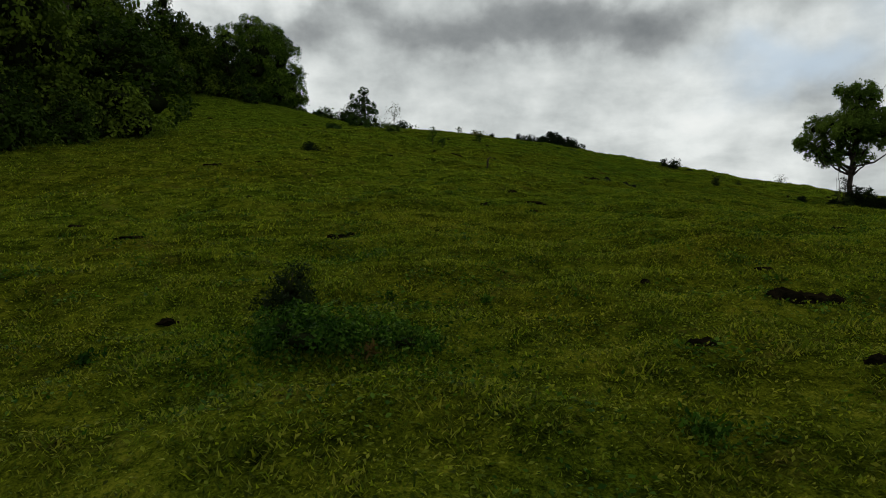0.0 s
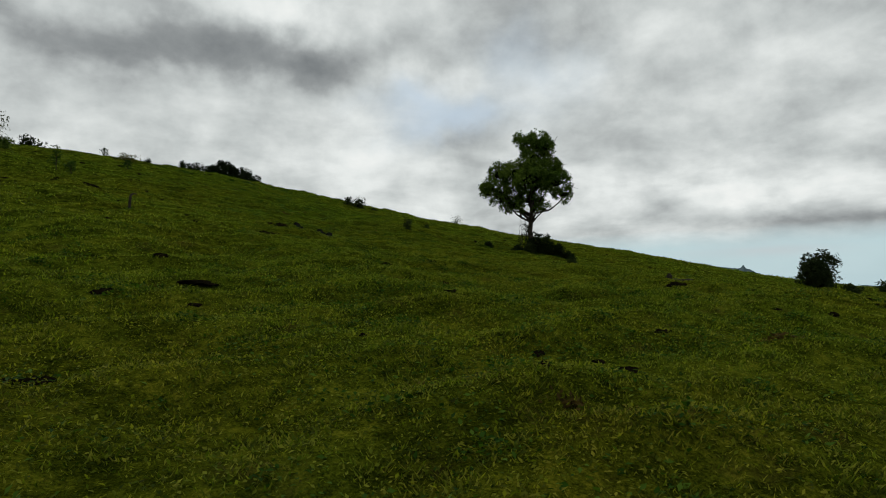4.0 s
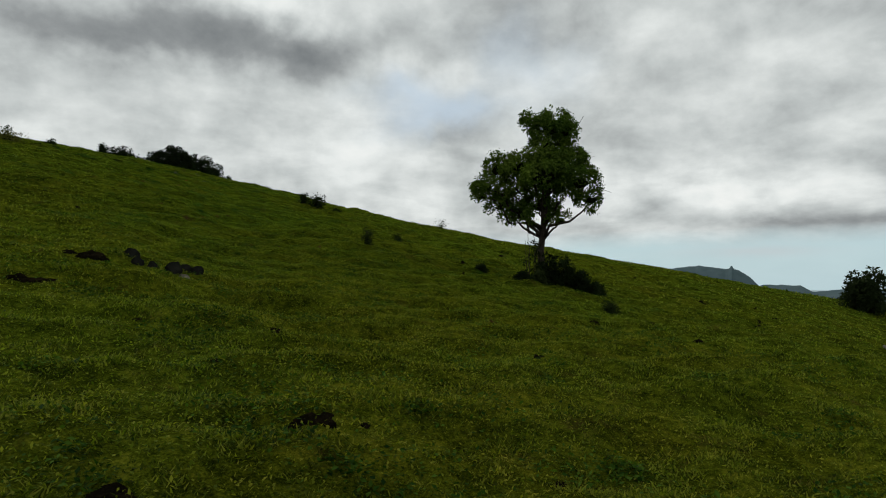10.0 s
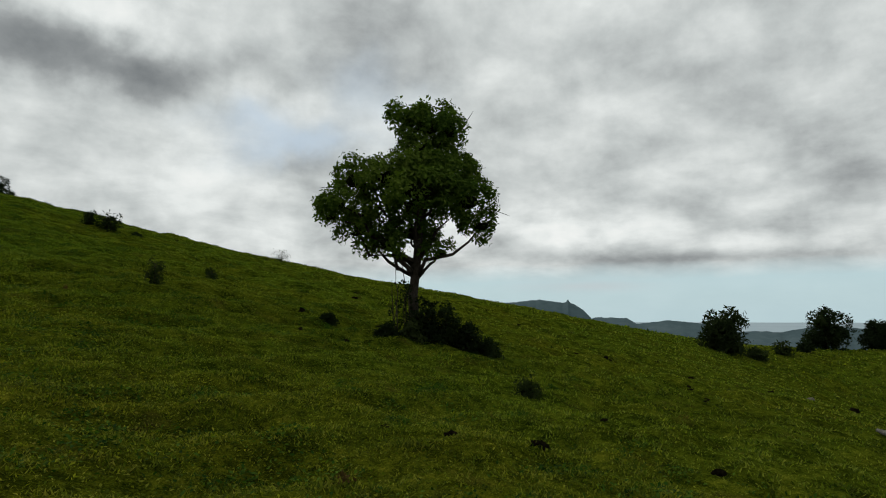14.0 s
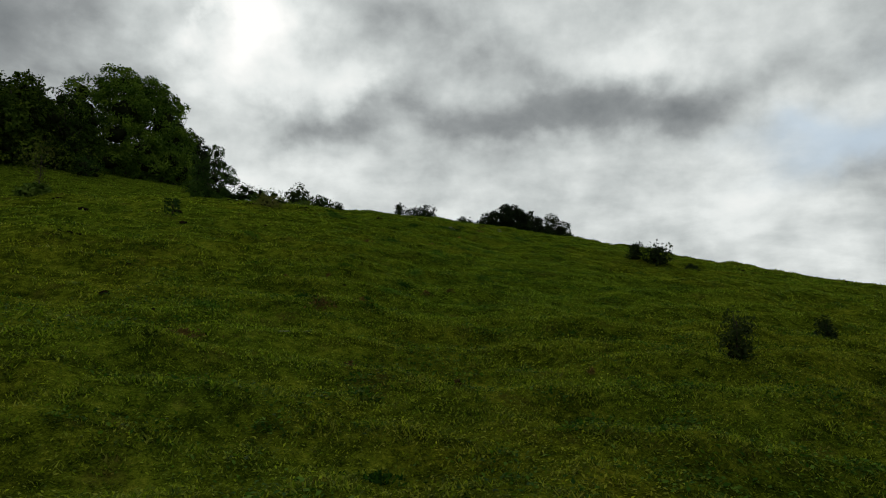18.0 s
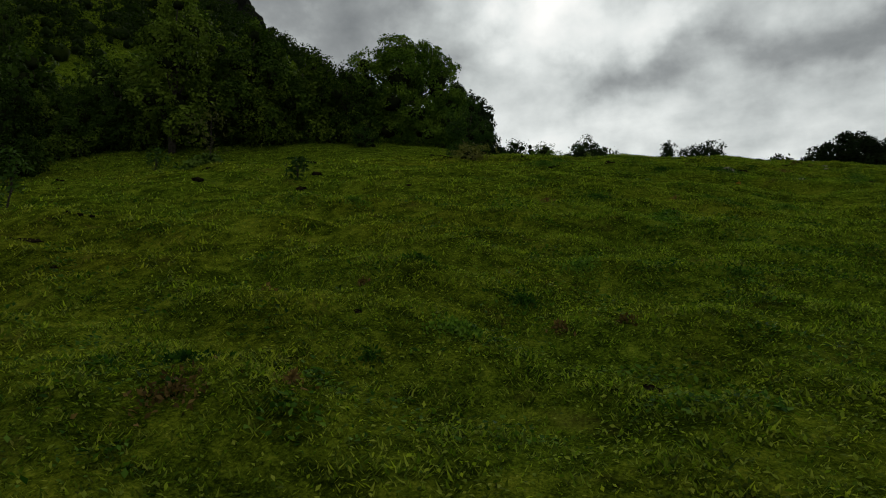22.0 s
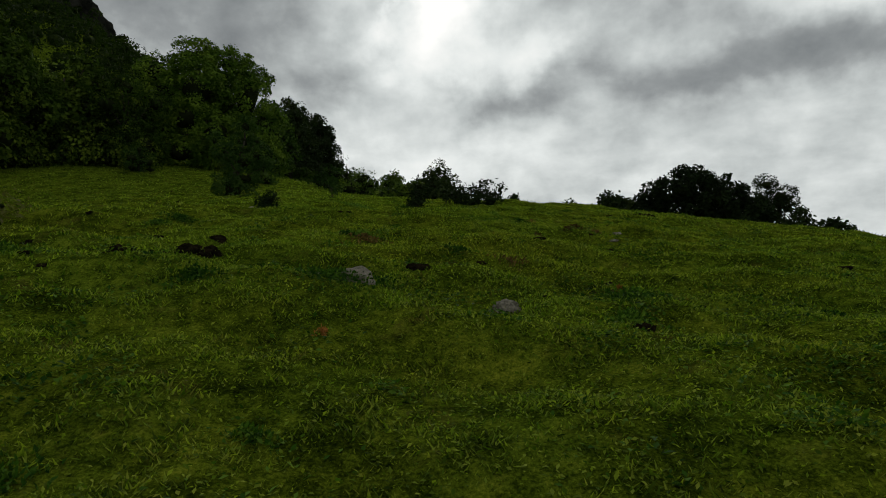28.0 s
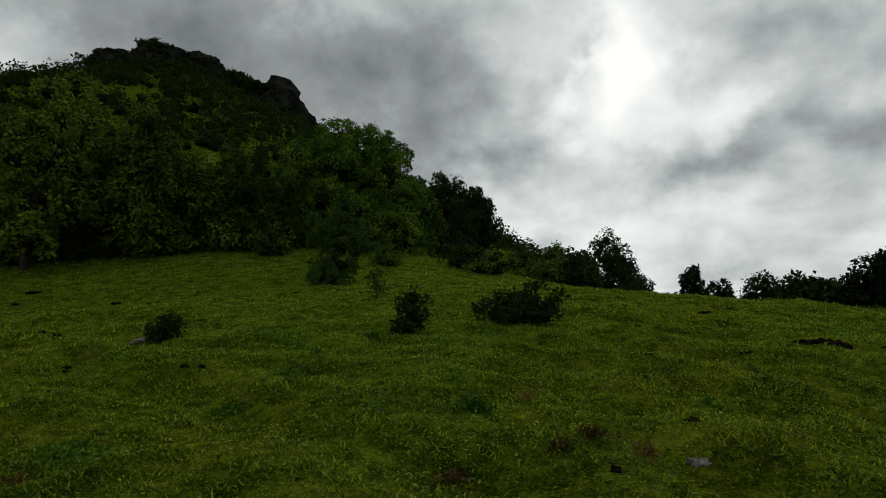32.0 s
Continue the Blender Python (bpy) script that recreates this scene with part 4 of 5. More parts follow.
def crag_scrub():
    rng = np.random.RandomState(33)
    vs, fs, base = [], [], 0
    for x, y, top in ((-204, 170, 128), (-210, 159, 133), (-216, 147, 134), (-223, 133, 126), (-200, 175.5, 127), (-193, 186, 119), (-186.5, 194, 112)):
        for _ in range(60):
            px, py = x + 2.4 + rng.normal(0, 6.5), y + 2.6 + rng.normal(0, 6.5)
            r = rng.uniform(1.0, 2.4)
            z = top - 0.55 * math.hypot(px - x, py - y) - rng.uniform(-1.5, 5)
            o = rng.normal(0, 1, (70, 3))
            o[:, 2] = abs(o[:, 2])
            o /= np.linalg.norm(o, axis=1)[:, None]
            v, f = shell_leaves(np.array((px, py, z)) + o * r * rng.uniform(0.4, 1.0, (70, 1)), o, 0.8, rng, 0.8)
            vs.append(v), fs.append(f + base)
            base += len(v)
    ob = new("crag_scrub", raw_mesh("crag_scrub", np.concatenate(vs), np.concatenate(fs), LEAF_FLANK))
    tagged(ob, "green scrub growing over the mountain crags", "scrub", kind="stuff")


crag_scrub()


def far_hills():
    # range, then directions and the angle of the crest above level
    for k, (dist, yaws, angles) in enumerate(((1900, (-44, -49.6, -51.8, -53.9, -54.2, -54.35, -54.5, -55.0, -55.7, -56.6, -58), (0.8, 1.1, 1.3, 1.0, 1.05, 1.35, 1.05, 0.8, 0.3, -0.7, -2.0)),
                                               (1600, (-53, -56.8, -59.4, -60.2, -62.8, -65.6, -67.5, -69.7, -71.2, -74.2, -76.6, -82, -95), (-1.6, -0.3, -0.4, -0.9, -0.6, -0.9, -1.6, -1.5, -1.6, -1.0, -1.3, -1.2, -1.4)))):
        heights = [3 + dist * math.tan(radians(a)) for a in angles]
        n = 160
        vs = []
        rng = np.random.RandomState(70 + k)
        for i in range(n):
            yaw = yaws[0] + (yaws[-1] - yaws[0]) * i / (n - 1)
            h = float(np.interp(-yaw, [-q for q in yaws], heights)) + dist * 0.0012 * noise.noise((yaw * 2.3, k * 7.0, 0)) + dist * 0.0006 * noise.noise((yaw * 9.1, k, 3.0))
            a = radians(yaw)
            for back, hh in ((-1000, -100), (-450, (h + 75) * 0.22 - 75), (-110, (h + 75) * 0.5 - 75 + 8 * noise.noise((yaw * 1.7, 4.0, k))), (0, h), (150, -50), (400, -90)):
                d = dist + back
                vs.append((11 - math.sin(a) * d, 30 + math.cos(a) * d, hh))
        q = np.arange(n * 6).reshape(n, 6)
        f = np.stack([q[:-1, :-1], q[1:, :-1], q[1:, 1:], q[:-1, 1:]], -1).reshape(-1, 4)
        ob = new("distant_hills", raw_mesh("distant_hills", vs, f, HILL_HAZE, True))
        tagged(ob, "distant hills beyond the pasture with blue-grey haze in their colour", "hills", kind="structure")


far_hills()
# pale base colour holds the haze over the water
SEA_HAZE = plain("hazed_sea", ((0.30, 0.38, 0.42), (0.35, 0.43, 0.47), (0.40, 0.48, 0.52)), 0.002, 0.7, 0.1, 0.05, spec=0.1)
sea = new("sea", raw_mesh("sea", [(-4300, -4300, -62), (4300, -4300, -62), (4300, 4300, -62), (-4300, 4300, -62)], [(0, 1, 2, 3)], SEA_HAZE))
tagged(sea, "sea beyond the distant hills with pale haze in its colour", "sea", kind="structure")


# ---------------------------------------------------------------- litter on the turf
# place, width and height of each
CLOD_HIGH = [(7.31, 31.22, 0.04, 0.04), (5.76, 28.41, 0.06, 0.05), (4.74, 29.09, 0.14, 0.08), (5.88, 40.28, 0.11, 0.06), (9.27, 31.30, 0.13, 0.05), (3.26, 38.00, 0.10, 0.06), (8.42, 37.70, 0.12, 0.06), (2.40, 35.64, 0.20, 0.09), (2.34, 31.45, 0.36, 0.07), (0.20, 35.23, 0.23, 0.13), (10.82, 35.54, 0.16, 0.08), (0.22, 41.72, 0.23, 0.07), (18.65, 29.48, 0.33, 0.07), (19.17, 31.68, 0.30, 0.07), (13.57, 38.63, 0.17, 0.09), (21.66, 31.09, 0.33, 0.07), (15.03, 27.73, 0.15, 0.15)]
CLOD_MID = [(6.99, 12.90, 0.09, 0.06), (7.32, 13.15, 0.07, 0.05), (6.65, 13.85, 0.17, 0.11), (6.51, 15.00, 0.09, 0.05), (12.55, 17.01, 0.12, 0.10), (10.58, 26.66, 0.24, 0.06), (11.94, 19.85, 0.12, 0.09), (11.57, 20.34, 0.09, 0.05), (1.81, 12.39, 0.42, 0.06), (14.85, 25.87, 0.19, 0.08), (5.37, 18.23, 0.10, 0.04), (11.97, 12.94, 0.21, 0.04), (14.54, 26.53, 0.23, 0.07), (9.37, 16.82, 0.17, 0.05), (6.76, 18.26, 0.14, 0.08), (5.09, 12.48, 0.16, 0.04), (13.13, 13.44, 0.17, 0.05), (7.37, 14.08, 0.10, 0.05), (5.82, 16.43, 0.09, 0.05), (-3.79, 12.37, 0.16, 0.06), (13.98, 25.99, 0.11, 0.11), (17.59, 14.76, 0.18, 0.06), (19.07, 16.87, 0.35, 0.26)]
CLOD_MID_B = [(45.85, 25.57, 0.63, 0.36)]
CLOD_NEAR = [(3.37, 7.96, 0.09, 0.05), (3.89, 8.30, 0.10, 0.05), (4.20, 8.09, 0.18, 0.13), (2.64, 9.41, 0.04, 0.03), (3.90, 8.76, 0.13, 0.07), (4.30, 8.50, 0.17, 0.06), (-2.22, 5.20, 0.20, 0.08), (2.29, 10.00, 0.06, 0.05), (1.79, 5.64, 0.09, 0.05), (5.57, 8.97, 0.20, 0.07), (3.05, 6.05, 0.18, 0.06), (3.84, 5.68, 0.17, 0.05), (6.12, 8.97, 0.12, 0.07), (8.01, 9.40, 0.11, 0.06), (-3.92, 7.96, 0.35, 0.06), (8.79, 9.18, 0.17, 0.10), (-5.19, 9.00, 0.23, 0.08), (-1.45, 10.65, 0.19, 0.05), (0.81, 10.94, 0.21, 0.05), (9.95, 11.07, 0.12, 0.06), (1.61, 11.32, 0.14, 0.05), (4.47, 11.16, 0.19, 0.06)]
CLOD_TOP = [(11.11, 42.58, 0.10, 0.05), (10.27, 42.98, 0.12, 0.06), (9.67, 45.95, 0.08, 0.05), (12.58, 44.33, 0.13, 0.04), (10.15, 42.61, 0.08, 0.04), (9.16, 44.71, 0.24, 0.07), (10.04, 45.06, 0.10, 0.03), (12.66, 45.17, 0.31, 0.06), (7.96, 47.27, 0.13, 0.06), (8.97, 42.85, 0.12, 0.04), (11.39, 45.67, 0.11, 0.04), (11.03, 45.78, 0.17, 0.05), (9.47, 45.54, 0.40, 0.06), (6.21, 42.13, 0.11, 0.09), (9.79, 46.93, 0.14, 0.03), (9.84, 42.02, 0.10, 0.04), (8.73, 44.28, 0.10, 0.08), (11.41, 51.19, 0.18, 0.06), (-11.63, 52.71, 0.45, 0.13), (-19.34, 52.16, 0.46, 0.14), (-22.30, 53.72, 0.82, 0.16)]
DRY_HIGH = [(8.55, 31.86, 0.14, 0.05), (8.91, 32.15, 0.17, 0.05), (8.39, 36.23, 0.17, 0.09), (6.91, 31.76, 0.07, 0.03), (9.27, 27.32, 0.05, 0.03), (6.36, 31.28, 0.11, 0.05), (6.72, 36.04, 0.27, 0.10), (8.11, 37.69, 0.16, 0.04), (10.59, 28.07, 0.07, 0.04), (8.16, 27.88, 0.12, 0.05), (6.51, 27.66, 0.41, 0.12), (7.36, 29.74, 0.38, 0.15), (7.81, 30.10, 0.16, 0.05)]
DRY_MID = [(10.39, 19.28, 0.16, 0.08)]
DRY_NEAR = [(3.19, 7.46, 0.24, 0.14), (6.21, 8.19, 0.35, 0.12)]
DRY_TOP = [(10.44, 42.58, 0.13, 0.07), (9.00, 45.29, 0.26, 0.10), (9.32, 45.94, 0.18, 0.11), (9.70, 46.30, 0.23, 0.09), (9.26, 43.02, 0.42, 0.08), (9.40, 46.23, 0.42, 0.11), (6.92, 43.86, 0.20, 0.10), (8.58, 46.78, 0.18, 0.08), (7.27, 43.48, 0.52, 0.19)]
HOLE_HIGH = [(10.70, 41.15, 0.11, 0.05), (1.70, 36.82, 0.38, 0.16), (20.19, 33.04, 0.36, 0.06), (0.57, 29.37, 0.76, 0.09), (21.94, 34.97, 0.32, 0.07)]
HOLE_MID = [(6.08, 13.94, 0.17, 0.07), (5.00, 14.33, 0.22, 0.06), (6.16, 15.00, 0.41, 0.13), (9.60, 12.31, 0.50, 0.15), (12.53, 19.30, 0.37, 0.07), (13.89, 18.29, 0.21, 0.06), (1.54, 14.16, 0.19, 0.03), (4.94, 21.14, 0.69, 0.12), (2.16, 16.63, 0.33, 0.05), (4.29, 19.79, 0.70, 0.08), (22.39, 24.92, 0.33, 0.05), (-6.55, 17.90, 0.79, 0.10)]
HOLE_NEAR = [(1.61, 3.97, 0.23, 0.07), (2.42, 3.53, 0.15, 0.15), (0.37, 9.33, 0.34, 0.09), (2.80, 4.99, 0.84, 0.11), (0.79, 11.82, 0.32, 0.08), (-1.39, 8.48, 0.46, 0.09)]
HOLE_TOP = [(10.00, 51.41, 0.73, 0.15), (7.86, 54.22, 0.33, 0.06)]
STONE_MID = [(35.55, 24.33, 0.49, 0.25)]
STONE_TOP = [(10.01, 46.34, 0.15, 0.07), (7.92, 44.94, 0.04, 0.03), (8.06, 45.69, 0.06, 0.02), (5.23, 44.73, 0.06, 0.03), (10.02, 45.73, 0.15, 0.04), (3.20, 46.38, 0.32, 0.11), (3.98, 44.44, 0.18, 0.09)]
WEED_HIGH = [(7.75, 30.79, 0.21, 0.16), (8.04, 31.34, 0.46, 0.16), (8.34, 36.13, 0.51, 0.11), (8.11, 32.19, 0.42, 0.10), (8.37, 35.61, 0.52, 0.21), (8.87, 37.54, 0.61, 0.11), (10.61, 41.37, 0.45, 0.21), (7.09, 32.31, 0.47, 0.08), (8.18, 33.29, 0.48, 0.14), (7.18, 36.87, 0.64, 0.12), (9.45, 33.76, 0.49, 0.10), (8.50, 38.23, 0.30, 0.13), (7.30, 40.53, 0.55, 0.15), (9.14, 38.96, 0.38, 0.07), (9.60, 37.76, 0.59, 0.10), (6.18, 28.85, 0.43, 0.11), (6.98, 30.08, 0.47, 0.09), (4.43, 34.67, 0.50, 0.08), (15.13, 27.85, 0.18, 0.16)]
WEED_MID = [(7.03, 13.35, 0.24, 0.08), (8.38, 12.43, 0.48, 0.13), (8.88, 25.46, 0.40, 0.07), (14.97, 26.65, 0.28, 0.28)]
WEED_NEAR = [(1.25, 2.98, 0.35, 0.12), (-2.41, 4.31, 0.27, 0.09), (0.36, 5.26, 0.15, 0.08), (-0.46, 5.62, 0.11, 0.05)]
WEED_TOP = [(10.84, 42.08, 0.23, 0.13), (10.58, 42.10, 0.34, 0.16), (12.12, 42.59, 0.26, 0.18), (8.65, 43.02, 0.37, 0.10), (8.54, 46.15, 0.33, 0.12), (6.77, 44.14, 0.56, 0.17), (8.02, 46.56, 0.23, 0.06), (9.74, 47.52, 0.24, 0.08), (6.71, 45.36, 0.29, 0.10), (6.15, 46.72, 0.18, 0.06), (9.68, 49.18, 0.37, 0.05), (6.97, 43.54, 0.34, 0.08), (5.13, 47.07, 0.96, 0.12), (5.67, 48.01, 0.35, 0.08), (8.62, 49.90, 0.31, 0.07), (4.29, 42.49, 0.39, 0.09), (4.05, 43.26, 0.39, 0.15), (3.84, 43.94, 0.66, 0.15)]
CLODS = (CLOD_HIGH, CLOD_MID, CLOD_MID_B, CLOD_NEAR, CLOD_TOP,)
HOLES = (HOLE_HIGH, HOLE_MID, HOLE_NEAR, HOLE_TOP,)
WEEDS = (WEED_HIGH, WEED_MID, WEED_NEAR, WEED_TOP,)
DRIES = (DRY_HIGH, DRY_MID, DRY_NEAR, DRY_TOP,)
STONES = (STONE_MID, STONE_TOP,)


def lump(name, x, y, w, h, mat, label, category, group, seed, fine=2, sink=0.25, rough=0.35, deep=0.8):
    """A knobbly clod or stone, half bedded in the turf."""
    rng = np.random.RandomState(seed)
    bm = bmesh.new()
    bmesh.ops.create_icosphere(bm, subdivisions=fine, radius=1.0)
    off = Vector((seed * 3.7, seed * 1.3, 0))
    for v in bm.verts:
        k = 1 + rough * noise.fractal(v.co * 1.5 + off, 0.8, 2.2, 4) + 0.25 * rough * noise.noise(v.co * 6 + off)
        v.co = Vector((v.co.x * 0.5 * w * k, v.co.y * 0.5 * w * deep * k, v.co.z * 0.62 * h * k))
    me = bpy.data.meshes.new(name)
    bm.to_mesh(me)
    bm.free()
    me.materials.append(mat)
    ob = new(name, me)
    ob.matrix_basis = pose(x, y, gz(x, y) + h * (0.5 - sink) - 0.02, rng.uniform(-6, 6), rng.uniform(-6, 6), rng.uniform(-25, 25))
    return tagged(ob, label, category, group)


def bare_patch(x, y, w, h, seed):
    """Poached earth: a ragged crumble of dark clods pressed into the turf."""
    rng = np.random.RandomState(seed)
    w = 0.8 * w
    deep = max(0.3 * w, min(h * 2.0, 0.55 * w))
    bm = bmesh.new()
    z0 = gz(x, y)
    bend, slant = rng.uniform(-0.5, 0.5), rng.uniform(-0.3, 0.3)
    for k in range(int(min(54, 10 + 26 * w))):
        u, v = np.clip(rng.normal(0, 0.2, 2), -0.45, 0.45)
        px, py = w * u, deep * (v + slant * u + bend * (4 * u * u - 0.3))
        r = min(max(0.07 * w, 0.03), 0.075) * rng.uniform(0.5, 1.6)
        start = len(bm.verts)
        bmesh.ops.create_icosphere(bm, subdivisions=1, radius=1.0)
        bm.verts.ensure_lookup_table()
        zz = gz(x + px, y + py) - z0
        for q in bm.verts[start:]:
            m = 1 + rng.uniform(-0.4, 0.35)
            q.co = Vector((px + q.co.x * r * 1.5 * m, py + q.co.y * r * 1.1 * m, zz + q.co.z * r * 0.95 * m + 0.005))
    me = bpy.data.meshes.new("bare_patch")
    bm.to_mesh(me)
    bm.free()
    me.materials.append(SOIL)
    ob = new("bare_patch", me)
    ob.location = (x, y, gz(x, y))
    tagged(ob, "patch of dark poached bare soil in the turf", "soil", kind="stuff")


def tuft(x, y, w, h, seed, mat, name, label, group, leaf=0.07, per=900):
    """A low mat of weeds or dead stems."""
    rng = np.random.RandomState(seed)
    deep = max(0.5 * w, min(3.0 * h, 1.2 * w))
    n = int(max(60, min(3500, per * w * deep)))
    a, r = rng.uniform(0, 6.28, n), np.minimum(abs(rng.normal(0, 0.55, n)), 1.6)
    r = r * (1 + 0.3 * np.sin(3 * a + seed) + 0.2 * np.sin(5 * a + 2 * seed))
    px, py = 0.55 * w * r * np.cos(a), 0.55 * deep * r * np.sin(a)
    up = max(0.05, 0.33 * h)
    pz = ground_z(x + px, y + py) - gz(x, y) + rng.uniform(0, 1, n) * up * np.exp(-1.2 * r * r)
    nrm = np.stack([rng.normal(0, 0.5, n), rng.normal(0, 0.5, n), np.full(n, 0.9)], 1)
    v, f = leaves(np.stack([px, py, pz], 1), nrm, leaf, rng, 0.5, 0.0, 1.0)
    ob = new(name, raw_mesh(name, v, f, mat))
    ob.location = (x, y, gz(x, y))
    tagged(ob, label, name.split("_")[-1], kind="stuff")


seed = 300
for rows in CLODS:
    for x, y, w, h in rows:
        seed += 1
        lump("soil_clod", x, y, max(w, 0.07), min(max(0.8 * h, 0.05), 0.7 * w + 0.03), SOIL, "dark clod of dung and earth lying on the turf", "clod", "dark clods on the pasture", seed, 2, 0.3, 0.55)
for rows in HOLES:
    for x, y, w, h in rows:
        seed += 1
        bare_patch(x, y, w, h, seed)
for rows in WEEDS:
    for x, y, w, h in rows:
        seed += 1
        tuft(x, y, w, h, seed, WEED, "weed_tuft", "low mat of dark green weeds in the turf", "weed mats in the pasture", 0.036, 2600)
for rows in DRIES:
    for x, y, w, h in rows:
        seed += 1
        tuft(x, y, w, h, seed, BROWN, "withered_tuft", "withered brown tuft of dead stems and leaves", "withered tufts in the pasture", 0.04, 1300)
for rows in STONES:
    for x, y, w, h in rows:
        seed += 1
        lump("field_stone", x, y, max(w, 0.06), max(h * 0.9, 0.04), STONE, "pale grey weathered stone bedded in the grass", "stone", "stones in the pasture", seed, 3, 0.3, 0.3)

bare_patch(6.10, 40.90, 0.75, 0.16, 801)
bare_patch(6.55, 40.95, 0.45, 0.14, 802)
tuft(4.85, 40.45, 0.75, 0.4, 803, WEED, "weed_tuft", "low green hump of weeds", "weed mats in the pasture", 0.034, 2600)
tuft(8.28, 41.2, 0.95, 0.3, 804, WEED, "weed_tuft", "weeds grown round a stone", "weed mats in the pasture", 0.036, 2400)
lump("field_stone", 8.36, 41.26, 0.38, 0.19, STONE, "grey weathered stone among weeds", "stone", "stones in the pasture", 805, 3, 0.3, 0.3)
lump("field_stone", 7.98, 41.42, 0.30, 0.12, STONE, "grey weathered stone among weeds", "stone", "stones in the pasture", 806, 3, 0.3, 0.3)
lump("dark_stone", 8.55, 42.15, 0.27, 0.10, SOIL, "dark mossy lump in the grass", "stone", "stones in the pasture", 807, 3, 0.3, 0.3)
lump("field_stone", 9.64, 41.45, 0.23, 0.14, STONE, "pale grey weathered stone in the grass", "stone", "stones in the pasture", 808, 3, 0.3, 0.3)
bare_patch(6.49, 41.41, 0.7, 0.22, 811)
bare_patch(6.08, 42.21, 0.2, 0.1, 812)
tuft(8.72, 40.18, 0.06, 0.12, 813, RUST, "withered_tuft", "tiny bright rust-orange withered leaf", "withered tufts in the pasture", 0.03, 6000)
tuft(10.56, 42.2, 0.7, 0.5, 809, WEED, "weed_tuft", "clump of dark leafy weeds in the turf", "weed mats in the pasture", 0.036, 3600)
tuft(10.40, 42.66, 0.12, 0.2, 810, RUST, "withered_tuft", "small rust-orange withered tuft", "withered tufts in the pasture", 0.04, 4000)



def shade_scuffs():
    """Small dark crumbs scattered over the whole pasture, standing for trodden earth and hummock shade."""
    rng = np.random.RandomState(77)
    vs, fs, base = [], [], 0
    for _ in range(620):
        x, y = rng.uniform(-14, 32), rng.uniform(3, 62)
        if x < -9 - 0.3 * (y - 30) or np.hypot(*(np.array([(r[1], r[2] + 2) for r in PATH]) - (x, y)).T).min() < 5:
            continue
        w, a = rng.uniform(0.06, 0.30) * (1 if rng.uniform() < 0.8 else 1.7), rng.normal(0.3, 0.4)
        for _ in range(rng.randint(2, 6)):
            u, r = rng.normal(0, 0.35) * w, rng.uniform(0.015, 0.04)
            px, py = x + u * math.cos(a) + rng.normal(0, 0.03), y + u * math.sin(a) + rng.normal(0, 0.03)
            v, f = ball(rng, np.array((px, py, gz(px, py) + 0.004)), np.array((r * 2.2, r * 1.2, r * 0.7)), 4)
            vs.append(v), fs.append(f + base)
            base += len(v)
    ob = new("turf_scuffs", raw_mesh("turf_scuffs", np.concatenate(vs), np.concatenate(fs), SOIL))
    tagged(ob, "small dark crumbs standing for trodden earth and hummock shade", "soil", kind="stuff")


shade_scuffs()

# the leafy hump near the start of the walk
tree("weedy_bush", -1.17, 4.85, 0.52, 0.46, "small dense dark bush on a weedy hump", 95, 0.036, 1800, LEAF_DARK, 0.1, category="bush", core=0.5)
hump = thing("weed_hump", -0.75, 4.35, "broad hump of dark leafy green weeds", "weeds")
HUMP = [(-0.3, 0, 0.06, 0.28, 0.30, 0.24), (0, 0, 0.07, 0.30, 0.34, 0.27), (0.32, 0.05, 0.04, 0.28, 0.30, 0.20), (-0.1, -0.3, 0.03, 0.38, 0.28, 0.19), (-0.3, 0.35, 0.06, 0.3, 0.3, 0.24), (0.5, -0.15, 0.0, 0.24, 0.22, 0.13)]
for k, lobe in enumerate(HUMP):
    part("leaf_clump", crown_mesh("leaf_clump", [tuple(c * (0.8 if i in (2, 5) else 1.0) for i, c in enumerate(lobe))], 1300, 0.028, 96 + k, WEED, 0.56, 0.6), None, hump)
tuft(-0.75, 4.2, 2.0, 0.45, 97, WEED, "weed_tuft", "leafy green weeds round a hump", "weed mats in the pasture", 0.034, 2200)
tuft(-0.45, 4.0, 0.14, 0.3, 98, BROWN, "withered_tuft", "withered brown tuft on a weedy hump", "withered tufts in the pasture", 0.05, 1500)


def log(x, y, length, r, turn, seed, mat, label, name="log"):
    """A fallen, split length of wood lying on the ground."""
    rng = np.random.RandomState(seed)
    a = radians(turn)
    bm = bmesh.new()
    pts = []
    zs, ze = (gz(x + math.cos(a) * q * length, y + math.sin(a) * q * length) - gz(x, y) for q in (-0.5, 0.5))
    for s in np.linspace(-0.5, 0.5, 15):
        px, py = math.cos(a) * s * length, math.sin(a) * s * length
        pts.append((px + rng.normal(0, 0.15 * r), py + rng.normal(0, 0.15 * r), zs + (ze - zs) * (s + 0.5) + r * 0.4 + rng.normal(0, 0.1 * r)))
    limb(bm, pts, r, r * 0.7, 9)
    for v in bm.verts:
        v.co += noise.noise_vector(v.co * 11 + Vector((seed, 0, 0))) * 0.7 * r
    me = bpy.data.meshes.new(name)
    bm.to_mesh(me)
    bm.free()
    me.materials.append(mat)
    ob = new(name, me)
    ob.location = (x, y, gz(x, y))
    tagged(ob, label, "log", "fallen wood in the pasture")


log(19.40, 17.95, 1.9, 0.05, 33, 1, DEADWOOD, "pale bleached split log lying in the grass")
log(18.62, 17.4, 0.42, 0.06, 38, 2, BARK, "dark rotten butt end beside a bleached log")
log(10.70, 13.13, 0.65, 0.045, 75, 3, BARK, "grey rotting log half sunk in the turf")
